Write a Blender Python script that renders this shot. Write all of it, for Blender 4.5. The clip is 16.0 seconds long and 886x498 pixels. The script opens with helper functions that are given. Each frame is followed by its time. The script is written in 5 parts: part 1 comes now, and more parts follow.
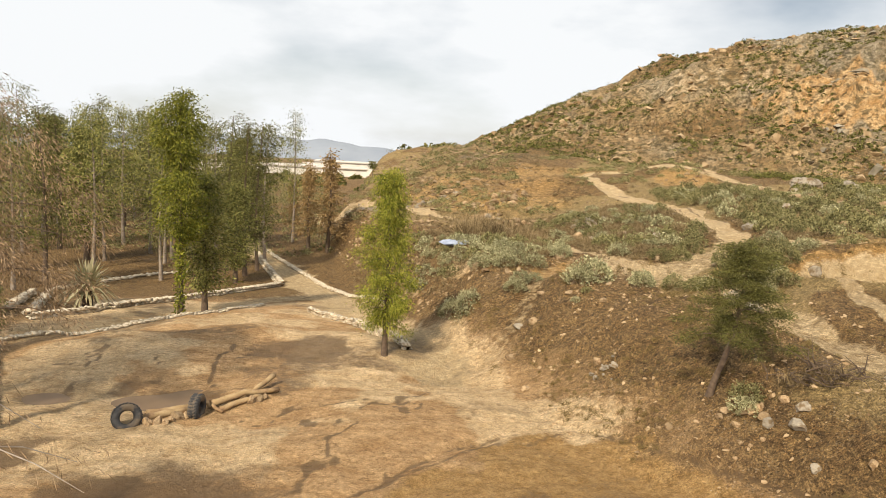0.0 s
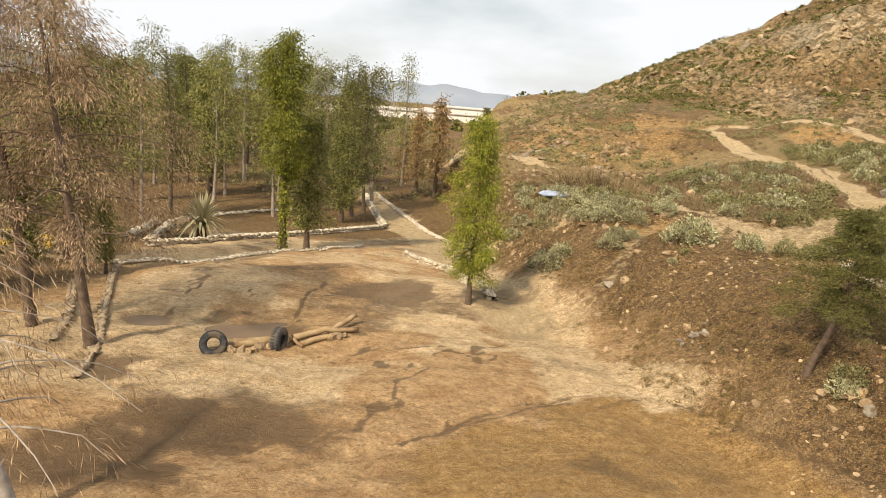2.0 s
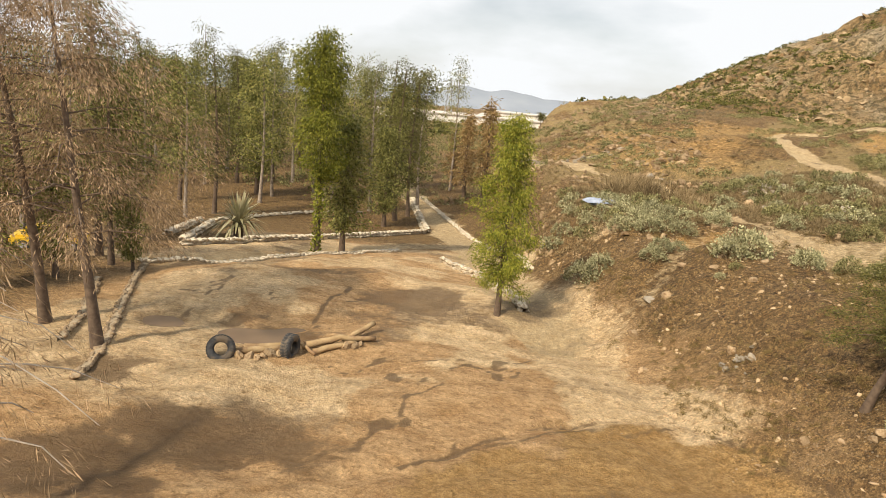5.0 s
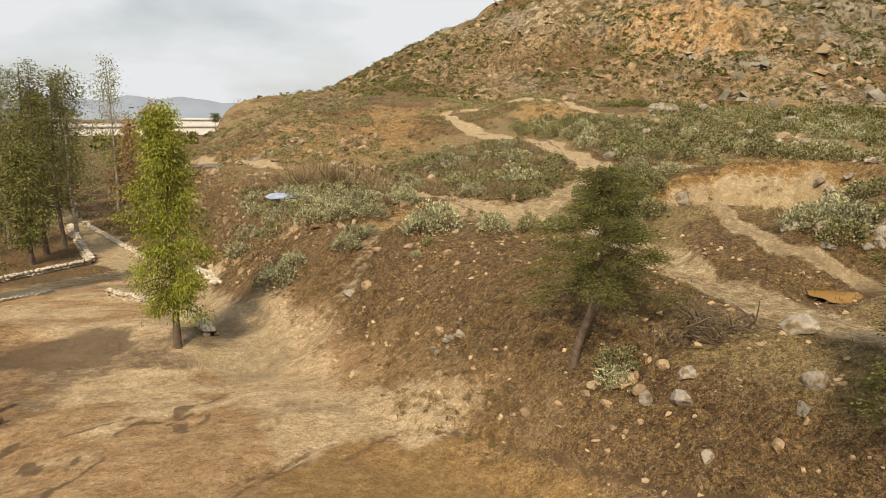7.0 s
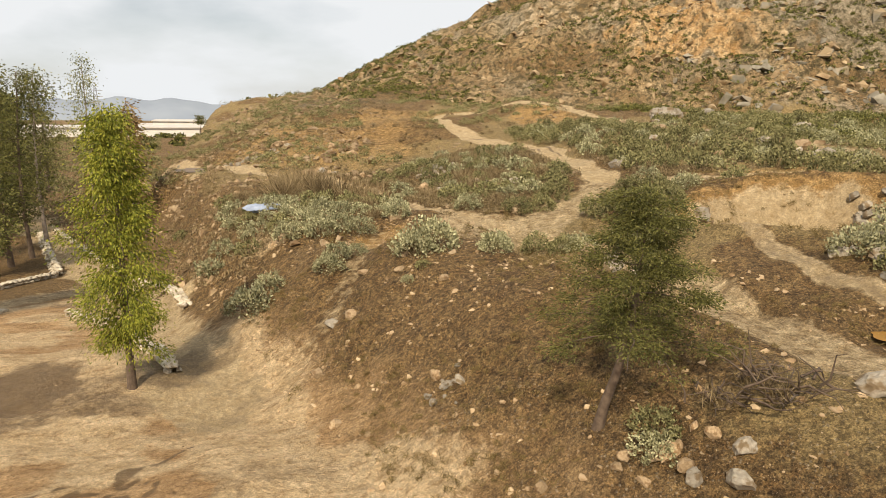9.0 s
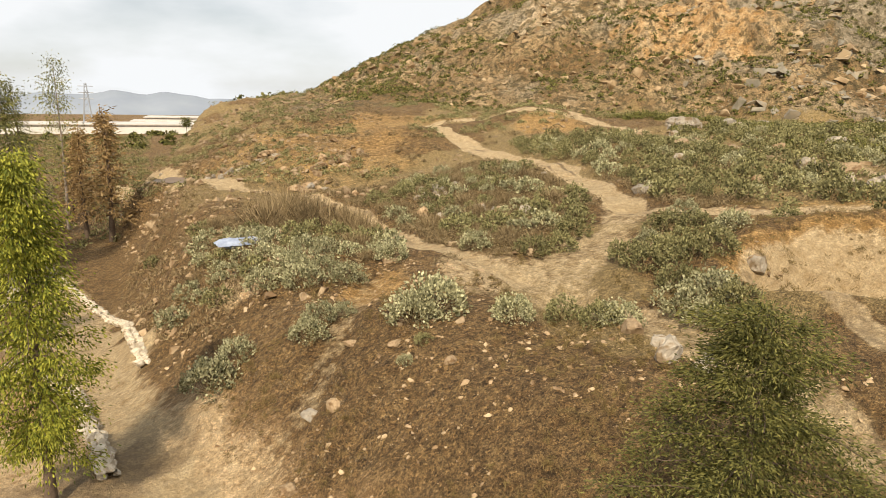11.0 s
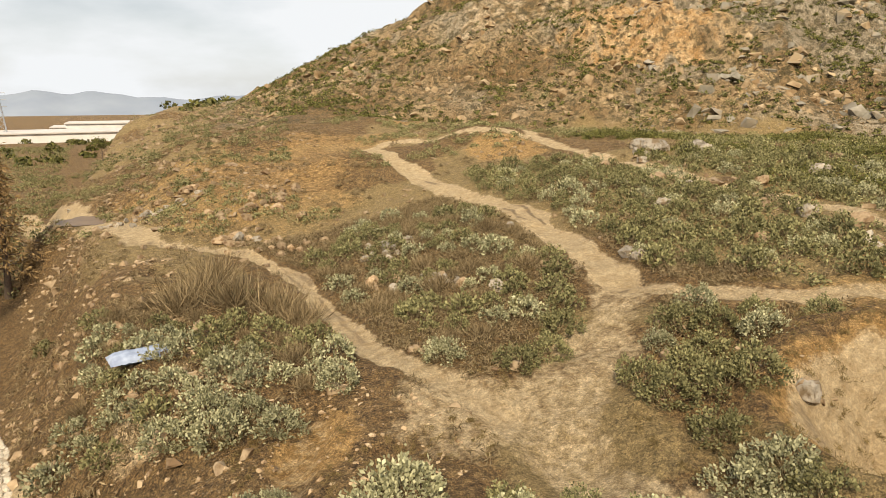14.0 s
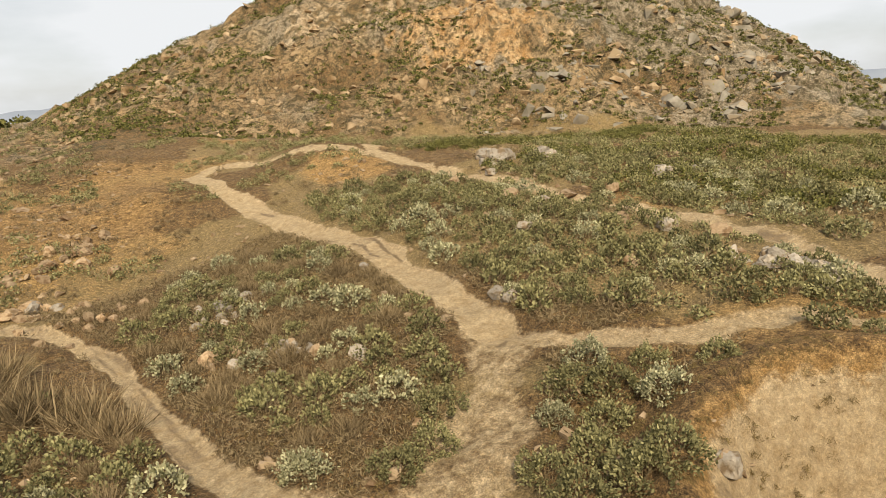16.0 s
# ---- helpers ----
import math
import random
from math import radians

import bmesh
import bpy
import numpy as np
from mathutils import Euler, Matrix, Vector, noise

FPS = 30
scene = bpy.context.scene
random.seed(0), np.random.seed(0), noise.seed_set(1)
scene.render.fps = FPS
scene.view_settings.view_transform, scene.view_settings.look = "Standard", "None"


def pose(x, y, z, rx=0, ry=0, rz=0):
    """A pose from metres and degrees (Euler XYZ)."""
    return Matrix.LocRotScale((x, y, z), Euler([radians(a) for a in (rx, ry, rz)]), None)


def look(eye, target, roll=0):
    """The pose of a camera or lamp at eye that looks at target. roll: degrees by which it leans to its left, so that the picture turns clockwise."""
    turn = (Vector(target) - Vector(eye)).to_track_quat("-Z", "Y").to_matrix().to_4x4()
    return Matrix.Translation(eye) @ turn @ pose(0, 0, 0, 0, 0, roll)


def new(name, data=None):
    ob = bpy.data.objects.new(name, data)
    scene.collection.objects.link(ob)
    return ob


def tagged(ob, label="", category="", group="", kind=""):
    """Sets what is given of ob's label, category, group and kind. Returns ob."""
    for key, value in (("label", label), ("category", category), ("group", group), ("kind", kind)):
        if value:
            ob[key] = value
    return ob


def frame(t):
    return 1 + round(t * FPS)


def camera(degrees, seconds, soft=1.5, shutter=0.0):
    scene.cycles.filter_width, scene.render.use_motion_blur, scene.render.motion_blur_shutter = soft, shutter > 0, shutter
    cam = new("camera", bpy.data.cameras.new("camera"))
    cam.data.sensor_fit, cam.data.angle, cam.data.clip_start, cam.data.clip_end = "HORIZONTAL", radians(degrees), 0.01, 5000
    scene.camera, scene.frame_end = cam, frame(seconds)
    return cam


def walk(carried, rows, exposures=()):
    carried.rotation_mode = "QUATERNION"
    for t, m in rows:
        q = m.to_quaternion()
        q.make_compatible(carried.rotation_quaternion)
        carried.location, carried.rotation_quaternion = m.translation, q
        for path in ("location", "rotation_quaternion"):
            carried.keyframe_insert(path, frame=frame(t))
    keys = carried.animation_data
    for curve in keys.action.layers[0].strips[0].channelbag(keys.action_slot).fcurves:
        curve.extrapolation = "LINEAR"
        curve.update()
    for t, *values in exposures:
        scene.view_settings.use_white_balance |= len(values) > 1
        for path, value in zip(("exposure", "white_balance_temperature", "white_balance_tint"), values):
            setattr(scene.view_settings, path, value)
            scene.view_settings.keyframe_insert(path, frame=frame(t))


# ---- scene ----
cam = camera(66.3, 16.0, 0.8)
PATH = [
    (0, (-1.838, -0.688, 8.244), (0.068, 9.015, 6.754), 3.49),
    (0.5, (-1.546, -0.544, 8.175), (-0.094, 9.233, 6.663), 3.60),
    (1, (-1.341, -0.422, 8.215), (-0.275, 9.266, 5.981), 4.24),
    (1.5, (-1.108, -0.345, 8.227), (-0.447, 9.356, 5.893), 4.63),
    (2, (-0.842, -0.335, 8.236), (-0.574, 9.381, 5.887), 4.88),
    (2.5, (-0.634, -0.284, 8.212), (-0.708, 9.433, 5.850), 5.21),
    (3, (-0.447, -0.250, 8.203), (-0.839, 9.457, 5.833), 5.55),
    (3.2, (-0.220, -0.298, 8.143), (-0.776, 9.398, 5.763), 5.72),
    (5.3, (0.144, 0.959, 8.075), (-0.412, 10.668, 5.743), 5.16),
    (5.5, (0.184, 1.020, 8.145), (0.368, 10.749, 5.838), 4.62),
    (6, (0.613, 2.208, 7.802), (2.569, 11.767, 5.611), 2.71),
    (6.5, (0.918, 2.901, 7.607), (4.018, 12.166, 5.474), 1.28),
    (7, (1.135, 3.384, 7.532), (4.719, 12.473, 5.398), 0.72),
    (7.5, (1.298, 3.827, 7.540), (4.936, 12.895, 5.410), 0.64),
    (8, (1.516, 4.359, 7.562), (5.163, 13.425, 5.440), 0.66),
    (8.2, (1.582, 4.586, 7.541), (5.249, 13.648, 5.436), 0.69),
    (10.3, (2.758, 8.136, 7.973), (6.485, 17.166, 5.833), 1.31),
    (10.5, (2.887, 8.499, 8.105), (6.620, 17.523, 5.950), 1.31),
    (11, (3.169, 9.385, 8.386), (6.924, 18.398, 6.224), 1.28),
    (11.5, (3.437, 10.253, 8.697), (7.211, 19.254, 6.519), 1.27),
    (12, (3.692, 11.078, 9.030), (7.471, 20.073, 6.835), 1.26),
    (12.5, (3.925, 11.842, 9.405), (7.698, 20.831, 7.177), 1.16),
    (13, (4.158, 12.601, 9.763), (7.959, 21.577, 7.527), 1.04),
    (13.5, (4.454, 13.413, 10.082), (8.477, 22.288, 7.835), 0.75),
    (14, (4.832, 14.260, 10.331), (9.318, 22.908, 8.075), 0.10),
    (14.5, (5.215, 15.083, 10.571), (10.299, 23.389, 8.297), -0.76),
    (15, (5.653, 15.803, 10.812), (11.199, 23.802, 8.521), -1.51),
    (15.5, (6.127, 16.515, 11.044), (12.080, 24.209, 8.731), -2.18),
    (16, (6.537, 17.217, 11.300), (12.866, 24.597, 8.959), -2.79),
]
walk(cam, [(t, look(eye, target, roll)) for t, eye, target, roll in PATH], [(0, 0.3, 7000, 10), (1.5, 0.34, 7000, 10), (3.2, 0.33, 7000, 10), (5.5, 0.33, 7000, 10), (6.3, 0.12, 7000, 10), (7.0, 0.06, 7000, 10), (8.2, 0.1, 7000, 10), (11.0, 0.29, 7000, 10), (13.5, 0.26, 7000, 10), (16, 0.17, 7000, 10)])

# ---- light ----
SUN_ELEVATION, SUN_AZIMUTH = radians(42), radians(-145)  # azimuth from +y, clockwise
world = bpy.data.worlds.new("world")
scene.world = world
world.use_nodes = True
wn, wl = world.node_tree.nodes, world.node_tree.links
sky = wn.new("ShaderNodeTexSky")
sky.sky_type, sky.sun_disc = "NISHITA", False
sky.sun_elevation, sky.sun_rotation = SUN_ELEVATION, SUN_AZIMUTH
sky.dust_density, sky.air_density = 0.8, 1.0
cloud_at = wn.new("ShaderNodeTexCoord")
cloud_map = wn.new("ShaderNodeMapping")
cloud_map.inputs["Scale"].default_value = (1.5, 1.5, 4.0)
cloud = wn.new("ShaderNodeTexNoise")
cloud.inputs["Scale"].default_value, cloud.inputs["Detail"].default_value = 1.6, 6.0
cloud_ramp = wn.new("ShaderNodeValToRGB")
cloud_ramp.color_ramp.elements[0].position, cloud_ramp.color_ramp.elements[1].position = 0.2, 0.5
cloud_ramp.color_ramp.elements[0].color = (0.12, 0.12, 0.12, 1)
cloud_mix = wn.new("ShaderNodeMix")
cloud_mix.data_type = "RGBA"
cloud_mix.inputs[7].default_value = (12.1, 12.9, 14.0, 1)
wl.new(cloud_at.outputs["Generated"], cloud_map.inputs["Vector"])
wl.new(cloud_map.outputs["Vector"], cloud.inputs["Vector"])
wl.new(cloud.outputs["Fac"], cloud_ramp.inputs["Fac"])
wl.new(cloud_ramp.outputs["Color"], cloud_mix.inputs[0])
wl.new(sky.outputs["Color"], cloud_mix.inputs[6])
wl.new(cloud_mix.outputs[2], wn["Background"].inputs["Color"])
wn["Background"].inputs["Strength"].default_value = 0.061
sun = new("sun", bpy.data.lights.new("sun", "SUN"))
sun.data.energy, sun.data.angle, sun.data.color = 4.9, radians(3), (1.0, 0.9, 0.74)
sun.matrix_world = look(Vector((math.sin(SUN_AZIMUTH), math.cos(SUN_AZIMUTH), math.tan(SUN_ELEVATION))) * 80, (0, 0, 0))


# ---- materials ----
def material(name, base, second=None, scale=8.0, rough=0.85, bump=0.3, bump_scale=40.0, metal=0.0, detail=6.0, third=None, third_scale=1.0, spread=0.0):
    """A surface of two mixed tones, with coarse stains in a third, grain in its relief and, with spread, a tone of its own for each object."""
    mat = bpy.data.materials.new(name)
    mat.use_nodes = True
    n, l = mat.node_tree.nodes, mat.node_tree.links
    shader = n["Principled BSDF"]
    shader.inputs["Roughness"].default_value, shader.inputs["Metallic"].default_value = rough, metal
    at = n.new("ShaderNodeTexCoord")
    tex = n.new("ShaderNodeTexNoise")
    tex.inputs["Scale"].default_value, tex.inputs["Detail"].default_value = scale, detail
    l.new(at.outputs["Object"], tex.inputs["Vector"])
    ramp = n.new("ShaderNodeValToRGB")
    ramp.color_ramp.elements[0].position, ramp.color_ramp.elements[1].position = 0.35, 0.65
    ramp.color_ramp.elements[0].color = (*base, 1)
    ramp.color_ramp.elements[1].color = (*(second or [c * 1.3 for c in base]), 1)
    l.new(tex.outputs["Fac"], ramp.inputs["Fac"])
    out = ramp.outputs["Color"]
    if third:
        tex3 = n.new("ShaderNodeTexNoise")
        tex3.inputs["Scale"].default_value, tex3.inputs["Detail"].default_value = third_scale, 4.0
        l.new(at.outputs["Object"], tex3.inputs["Vector"])
        ramp3 = n.new("ShaderNodeValToRGB")
        ramp3.color_ramp.elements[0].position, ramp3.color_ramp.elements[1].position = 0.48, 0.62
        l.new(tex3.outputs["Fac"], ramp3.inputs["Fac"])
        mix = n.new("ShaderNodeMix")
        mix.data_type = "RGBA"
        mix.inputs[7].default_value = (*third, 1)
        l.new(ramp3.outputs["Color"], mix.inputs[0])
        l.new(out, mix.inputs[6])
        out = mix.outputs[2]
    if spread:
        info = n.new("ShaderNodeObjectInfo")
        level = n.new("ShaderNodeMapRange")
        level.inputs["To Min"].default_value, level.inputs["To Max"].default_value = 1 - spread, 1 + spread
        l.new(info.outputs["Random"], level.inputs["Value"])
        hsv = n.new("ShaderNodeHueSaturation")
        l.new(level.outputs["Result"], hsv.inputs["Value"])
        l.new(out, hsv.inputs["Color"])
        out = hsv.outputs["Color"]
    l.new(out, shader.inputs["Base Color"])
    if bump:
        grain = n.new("ShaderNodeTexNoise")
        grain.inputs["Scale"].default_value, grain.inputs["Detail"].default_value = bump_scale, 5.0
        l.new(at.outputs["Object"], grain.inputs["Vector"])
        b = n.new("ShaderNodeBump")
        b.inputs["Strength"].default_value, b.inputs["Distance"].default_value = bump, 0.03
        l.new(grain.outputs["Fac"], b.inputs["Height"])
        l.new(b.outputs["Normal"], shader.inputs["Normal"])
    return mat


def leaf_material(name, base, second, rough=0.6, shine=0.15):
    """Leaves: tones that change from leaf to leaf, and some light through them."""
    mat = bpy.data.materials.new(name)
    mat.use_nodes = True
    n, l = mat.node_tree.nodes, mat.node_tree.links
    shader = n["Principled BSDF"]
    geo = n.new("ShaderNodeNewGeometry")
    ramp = n.new("ShaderNodeValToRGB")
    ramp.color_ramp.elements[0].color, ramp.color_ramp.elements[1].color = (*base, 1), (*second, 1)
    l.new(geo.outputs["Random Per Island"], ramp.inputs["Fac"])
    info = n.new("ShaderNodeObjectInfo")
    level = n.new("ShaderNodeMapRange")
    level.inputs["To Min"].default_value, level.inputs["To Max"].default_value = 0.8, 1.2
    l.new(info.outputs["Random"], level.inputs["Value"])
    hsv = n.new("ShaderNodeHueSaturation")
    l.new(level.outputs["Result"], hsv.inputs["Value"])
    l.new(ramp.outputs["Color"], hsv.inputs["Color"])
    l.new(hsv.outputs["Color"], shader.inputs["Base Color"])
    shader.inputs["Roughness"].default_value = rough
    shader.inputs["Specular IOR Level"].default_value = shine
    trans = n.new("ShaderNodeBsdfTranslucent")
    l.new(hsv.outputs["Color"], trans.inputs["Color"])
    mix = n.new("ShaderNodeMixShader")
    mix.inputs[0].default_value = 0.16
    l.new(shader.outputs[0], mix.inputs[1])
    l.new(trans.outputs[0], mix.inputs[2])
    l.new(mix.outputs[0], n["Material Output"].inputs["Surface"])
    return mat


# ---- terrain ----
# <H>
def value_noise(x, y, seed=0):
    """Smooth noise between -1 and 1."""
    xi, yi = np.floor(x), np.floor(y)
    fx, fy = x - xi, y - yi
    fx, fy = fx * fx * (3 - 2 * fx), fy * fy * (3 - 2 * fy)

    def at(i, j):
        h = np.sin(i * 127.1 + j * 311.7 + seed * 74.7) * 43758.5453
        return 2 * (h - np.floor(h)) - 1

    low = at(xi, yi) * (1 - fx) + at(xi + 1, yi) * fx
    high = at(xi, yi + 1) * (1 - fx) + at(xi + 1, yi + 1) * fx
    return low * (1 - fy) + high * fy


def fractal(x, y, seed=0, octaves=4, gain=0.5):
    total, size = 0 * x, 1.0
    for k in range(octaves):
        total = total + size * value_noise(x * 2**k + 17.3 * k, y * 2**k - 9.1 * k, seed + k)
        size *= gain
    return total


def blocks(x, y, seed=0):
    """Uneven flat-topped blocks, from -1 to 1, like broken stone."""
    xi, yi, best, value = np.floor(x), np.floor(y), np.full(np.shape(x), 9.0), np.zeros(np.shape(x))
    for i in (-1, 0, 1):
        for j in (-1, 0, 1):
            cx, cy = xi + i, yi + j
            h = np.sin(cx * 127.1 + cy * 311.7 + seed) * 43758.5453
            g = np.sin(cx * 269.5 + cy * 183.3 + seed) * 43758.5453
            h, g = h - np.floor(h), g - np.floor(g)
            dx, dy = x - cx - h, y - cy - g
            d = np.hypot(dx, dy)
            near = d < best
            tilt = 2 * ((h * 7.7 + g * 3.1) % 1) - 1 + 0.7 * (dx * (g - 0.5) + dy * (h - 0.5))
            best, value = np.where(near, d, best), np.where(near, tilt, value)
    return value


def smooth(a, b, v):
    s = np.clip((v - a) / (b - a), 0, 1)
    return s * s * (3 - 2 * s)


def along(points, x, y):
    """For places x, y: the signed distance to a line of points (positive to its right), and the share of the line passed."""
    best, side, share = np.full(np.shape(x), 1e9), np.zeros(np.shape(x)), np.zeros(np.shape(x))
    count = len(points) - 1
    for k, ((ax, ay), (bx, by)) in enumerate(zip(points, points[1:])):
        dx, dy = bx - ax, by - ay
        u = np.clip(((x - ax) * dx + (y - ay) * dy) / (dx * dx + dy * dy), 0, 1)
        d = np.hypot(x - ax - u * dx, y - ay - u * dy)
        near = d < best
        s = np.sign(dy * (x - ax) - dx * (y - ay))
        best, side, share = np.where(near, d, best), np.where(near, s, side), np.where(near, (k + u) / count, share)
    return best * side, share


# Foot of the mound, from the near bank northwards, and foot of the hill, from the north round to the east.
MOUND_FOOT = [(16, -12), (10, 4), (6.4, 11), (5.0, 15.5), (4.2, 19.5), (2.2, 24), (0.8, 32), (0.6, 45), (0.0, 60), (-1, 78), (4, 108), (14, 150)]
# Trails: the line of each, its half width, how far it is worn into the ground, and how bare it is.
TRAILS = [
    ([(18.9, 29.6), (19.8, 31.3), (20.4, 34.2), (21.8, 40.3), (22.1, 45.7), (22.4, 51.8), (22.6, 58.0), (23.3, 61.6), (25.4, 62.4), (28.4, 57.6), (32.1, 53.4)], 0.75, 0.12, 1),
    ([(18.9, 29.6), (17.2, 28.0), (15.4, 26.6), (13.4, 25.2), (12.2, 23.4)], 1.15, 0.18, 0.58),
    ([(18.9, 29.6), (19.4, 28.1), (20.4, 26.3), (21.4, 25.2), (22.6, 24.5), (24.0, 23.4), (24.4, 21.4)], 0.5, 0.08, 0.7),
    ([(6.8, 50.4), (8.3, 48.7), (9.8, 47.0), (11.2, 43.6), (11.7, 40.5), (11.6, 38.2), (11.4, 35.2), (11.2, 32.3), (11.0, 30.2), (11.6, 27.8), (12.2, 25.6)], 0.42, 0.12, 0.85),
    ([(6.8, 50.4), (5.6, 56.1), (4.6, 63.0), (2.6, 72.5), (0.1, 82.3), (-1.6, 94)], 1.0, 0.05, 0.8),
    ([(36.5, 60.0), (32.1, 53.4), (32.3, 48.6), (32.3, 44.0), (31.8, 39.4), (30.7, 35.2), (30.2, 32.0), (30.3, 29.2), (29.8, 26.4), (28.3, 23.8), (26.8, 21.8)], 0.7, 0.1, 0.85),
    ([(12.4, 23.6), (12.7, 21.4), (12.8, 19.6), (12.7, 17.6), (12.3, 15.5), (12.4, 13.6), (12.8, 11.6), (14.5, 6.0)], 0.8, 0.2, 0.58),
    ([(8.6, 27.6), (7.3, 25.3), (6.5, 23.9), (5.8, 23.0), (5.1, 22.3), (4.2, 21.6)], 0.45, 0.2, 0.42),
    ([(2.59, 21.59), (2.13, 23.50), (1.34, 29.65), (-0.27, 38.96), (-2.71, 49.65), (-5.02, 56.53), (-7.66, 64.67), (-12.34, 80.28)], 1.5, 0.05, 0.7),
    ([(17.2, 22.2), (16.0, 19.6), (15.3, 17.6), (14.8, 15.6), (15.4, 12.0)], 0.3, 0.0, 0.75),
    ([(-2.21, 40.38), (-5.62, 36.82), (-8.23, 33.68), (-10.29, 29.37), (-12.47, 26.45), (-22, 27)], 1.2, 0.05, 0.55),
]
CRACK = [(-2.78, 11.66), (0.10, 13.52), (1.18, 14.59), (2.64, 15.35), (3.90, 15.74), (5.23, 16.13), (6.03, 15.22), (6.62, 13.55), (7.58, 11.98), (9.30, 9.40)]
# The hollow at (-8.4, 11.2) also carries the dead tree's shade as dark ground.
HOLLOWS = [(14.4, 13.4, 0.8, -0.45), (-5.86, 19.27, 1.3, -0.3), (-9.12, 19.26, 0.8, -0.28), (-5.53, 12.60, 2.6, -0.28), (-8.6, 15.0, 1.5, -0.12), (-8.4, 11.2, 1.7, -0.15), (-1.75, 23.63, 1.6, -0.3), (-5.08, 26.71, 1.6, 0.35), (-0.31, 24.40, 1.7, 0.4), (-8.46, 24.89, 1.7, 0.35)]
HEAPS = [(13, 108, 7, 1.4), (14.5, 56, 4.5, 0.5), (20, 57, 3.5, 0.6), (30.5, 57, 4.5, 1.2), (15.5, 39.5, 3.0, 0.5), (40, 52, 6, 0.9), (25, 37, 5, 0.5), (16.2, 15.5, 1.6, 0.5), (45, 40, 7, 1.0)]
HILL_EYE, HILL_SCALE = (4.0, 8.0), 1.15  # the hill lies round this place like a shell


def ground_height(x, y):
    """The lie of the land."""
    base = 0.58 + 0.025 * np.clip(24 - y, 0, 40) - 0.112 * np.clip(y - 24, 0, 22)
    base = base - 0.006 * np.clip(y - 46, 0, 400)
    d, _ = along(MOUND_FOOT, x, y)
    top = 3.4 + 0.11 * (np.clip(x, -5, 30) - 8) + 0.01 * (np.clip(y, 0, 120) - 22)
    bank = smooth(-0.3, 5.0, d)
    z = base + (top - base) * bank
    z = z + bank * (0.013 * (np.clip(y, 10, 70) - 22) - 1.25 * np.exp(-(((x - 14) / 8) ** 2) - ((y - 44) / 16) ** 2) - 2.0 * (1 - smooth(3, 14, x)) * smooth(44, 68, y) * (1 - smooth(85, 115, y)))
    z = z + 1.7 * np.exp(-(((x - 20) / 12) ** 2) - ((y - 88) / 20) ** 2)
    turn = np.degrees(np.arctan2(x - HILL_EYE[0], y - HILL_EYE[1]))
    reach = np.hypot(x - HILL_EYE[0], y - HILL_EYE[1]) / HILL_SCALE
    crest = 9.5 + HILL_SCALE * (18.2 * np.sin(np.pi * np.clip(np.where(turn < 41.5, (turn - 10.5) / 62, 0.5 + (turn - 41.5) / 55), 0, 1)) - 1.0)
    foot = 64 + 6 * smooth(30, 10, turn) + 1.5 * fractal(turn / 6, 0 * turn, 3, 3)
    u = np.clip((reach - foot) / (97 - foot), 0, 1)
    rough = fractal(x / 9, y / 9, 5, 5, 0.55)
    face = np.clip(u + 0.05 * rough * np.sin(np.pi * u), 0, 1)
    shelf = 0.06 * np.sin(face * 19 + 2.5 * fractal(turn / 9, reach / 40, 11, 3))
    face = np.clip(face**0.85 + shelf * np.sin(np.pi * face), 0, 1.0)
    back = 1 - smooth(102, 200, reach)
    inside = smooth(5, 13, turn) * (1 - smooth(72, 95, turn))
    stony = smooth(0.02, 0.2, u) * inside * back
    z = z + np.clip(crest - z, 0, 30) * face * back * inside + 0.5 * rough * stony
    z = z + stony * (0.75 * blocks(x / 4.2, y / 4.2 + 0.3 * z, 5) * smooth(-0.3, 0.4, rough) + 0.42 * blocks(x / 1.7, y / 1.7, 9))
    # The muddy flat: low humps, ruts and hollows.
    flat = (1 - smooth(-0.5, 2.0, d)) * (1 - smooth(32, 38, y)) * smooth(-16, -11, x)
    edge, _ = along(CRACK, x, y)
    edge = edge + 0.16 * fractal(x / 1.3, y / 1.3, 51, 3) + 0.07 * fractal(x / 0.5, y / 0.5, 59, 2)
    z = z - 0.1 * np.exp(-((edge / 0.17) ** 2)) - 0.05 * np.exp(-(((edge - 0.8) / 0.17) ** 2)) - 0.04 * smooth(-0.2, 0.9, edge) * flat
    z = z + flat * (0.18 * fractal(x / 3.4, y / 3.4, 21, 3) + 0.05 * fractal((x + 0.3 * y) / 0.9, y / 0.5, 25, 2))
    for hx, hy, hr, hz in HOLLOWS:
        z = z + hz * np.exp(-((np.hypot((x - hx) / 1.4, y - hy) / hr) ** 2))
    # The bowl dug beside the trail, with its rim.
    pit = np.hypot((x - 19.0) / 1.15, y - 20.2) + 0.25 * fractal(x / 1.5, y / 1.5, 43, 2)
    z = z - (2.1 + 0.22 * np.sin(9 * np.arctan2(y - 20.2, x - 19.0) + 2 * fractal(x, y, 44, 2))) * (1 - smooth(0.9, 3.1, pit)) + 0.4 * np.exp(-(((pit - 3.4) / 0.55) ** 2))
    # Earth and stone heaps on the plateau.
    for hx, hy, hr, hz in HEAPS:
        z = z + hz * np.exp(-((np.hypot(x - hx, y - hy) / hr) ** 2))
    upland = smooth(2.0, 6.0, d)
    level = np.exp(-((np.hypot(x - 4.0, y - 64.8) / 3.6) ** 4))  # a level place under the pool
    z = z + upland * (0.28 * fractal(x / 6, y / 6, 31, 4) + 0.1 * fractal(x / 1.1, y / 1.1, 37, 3))
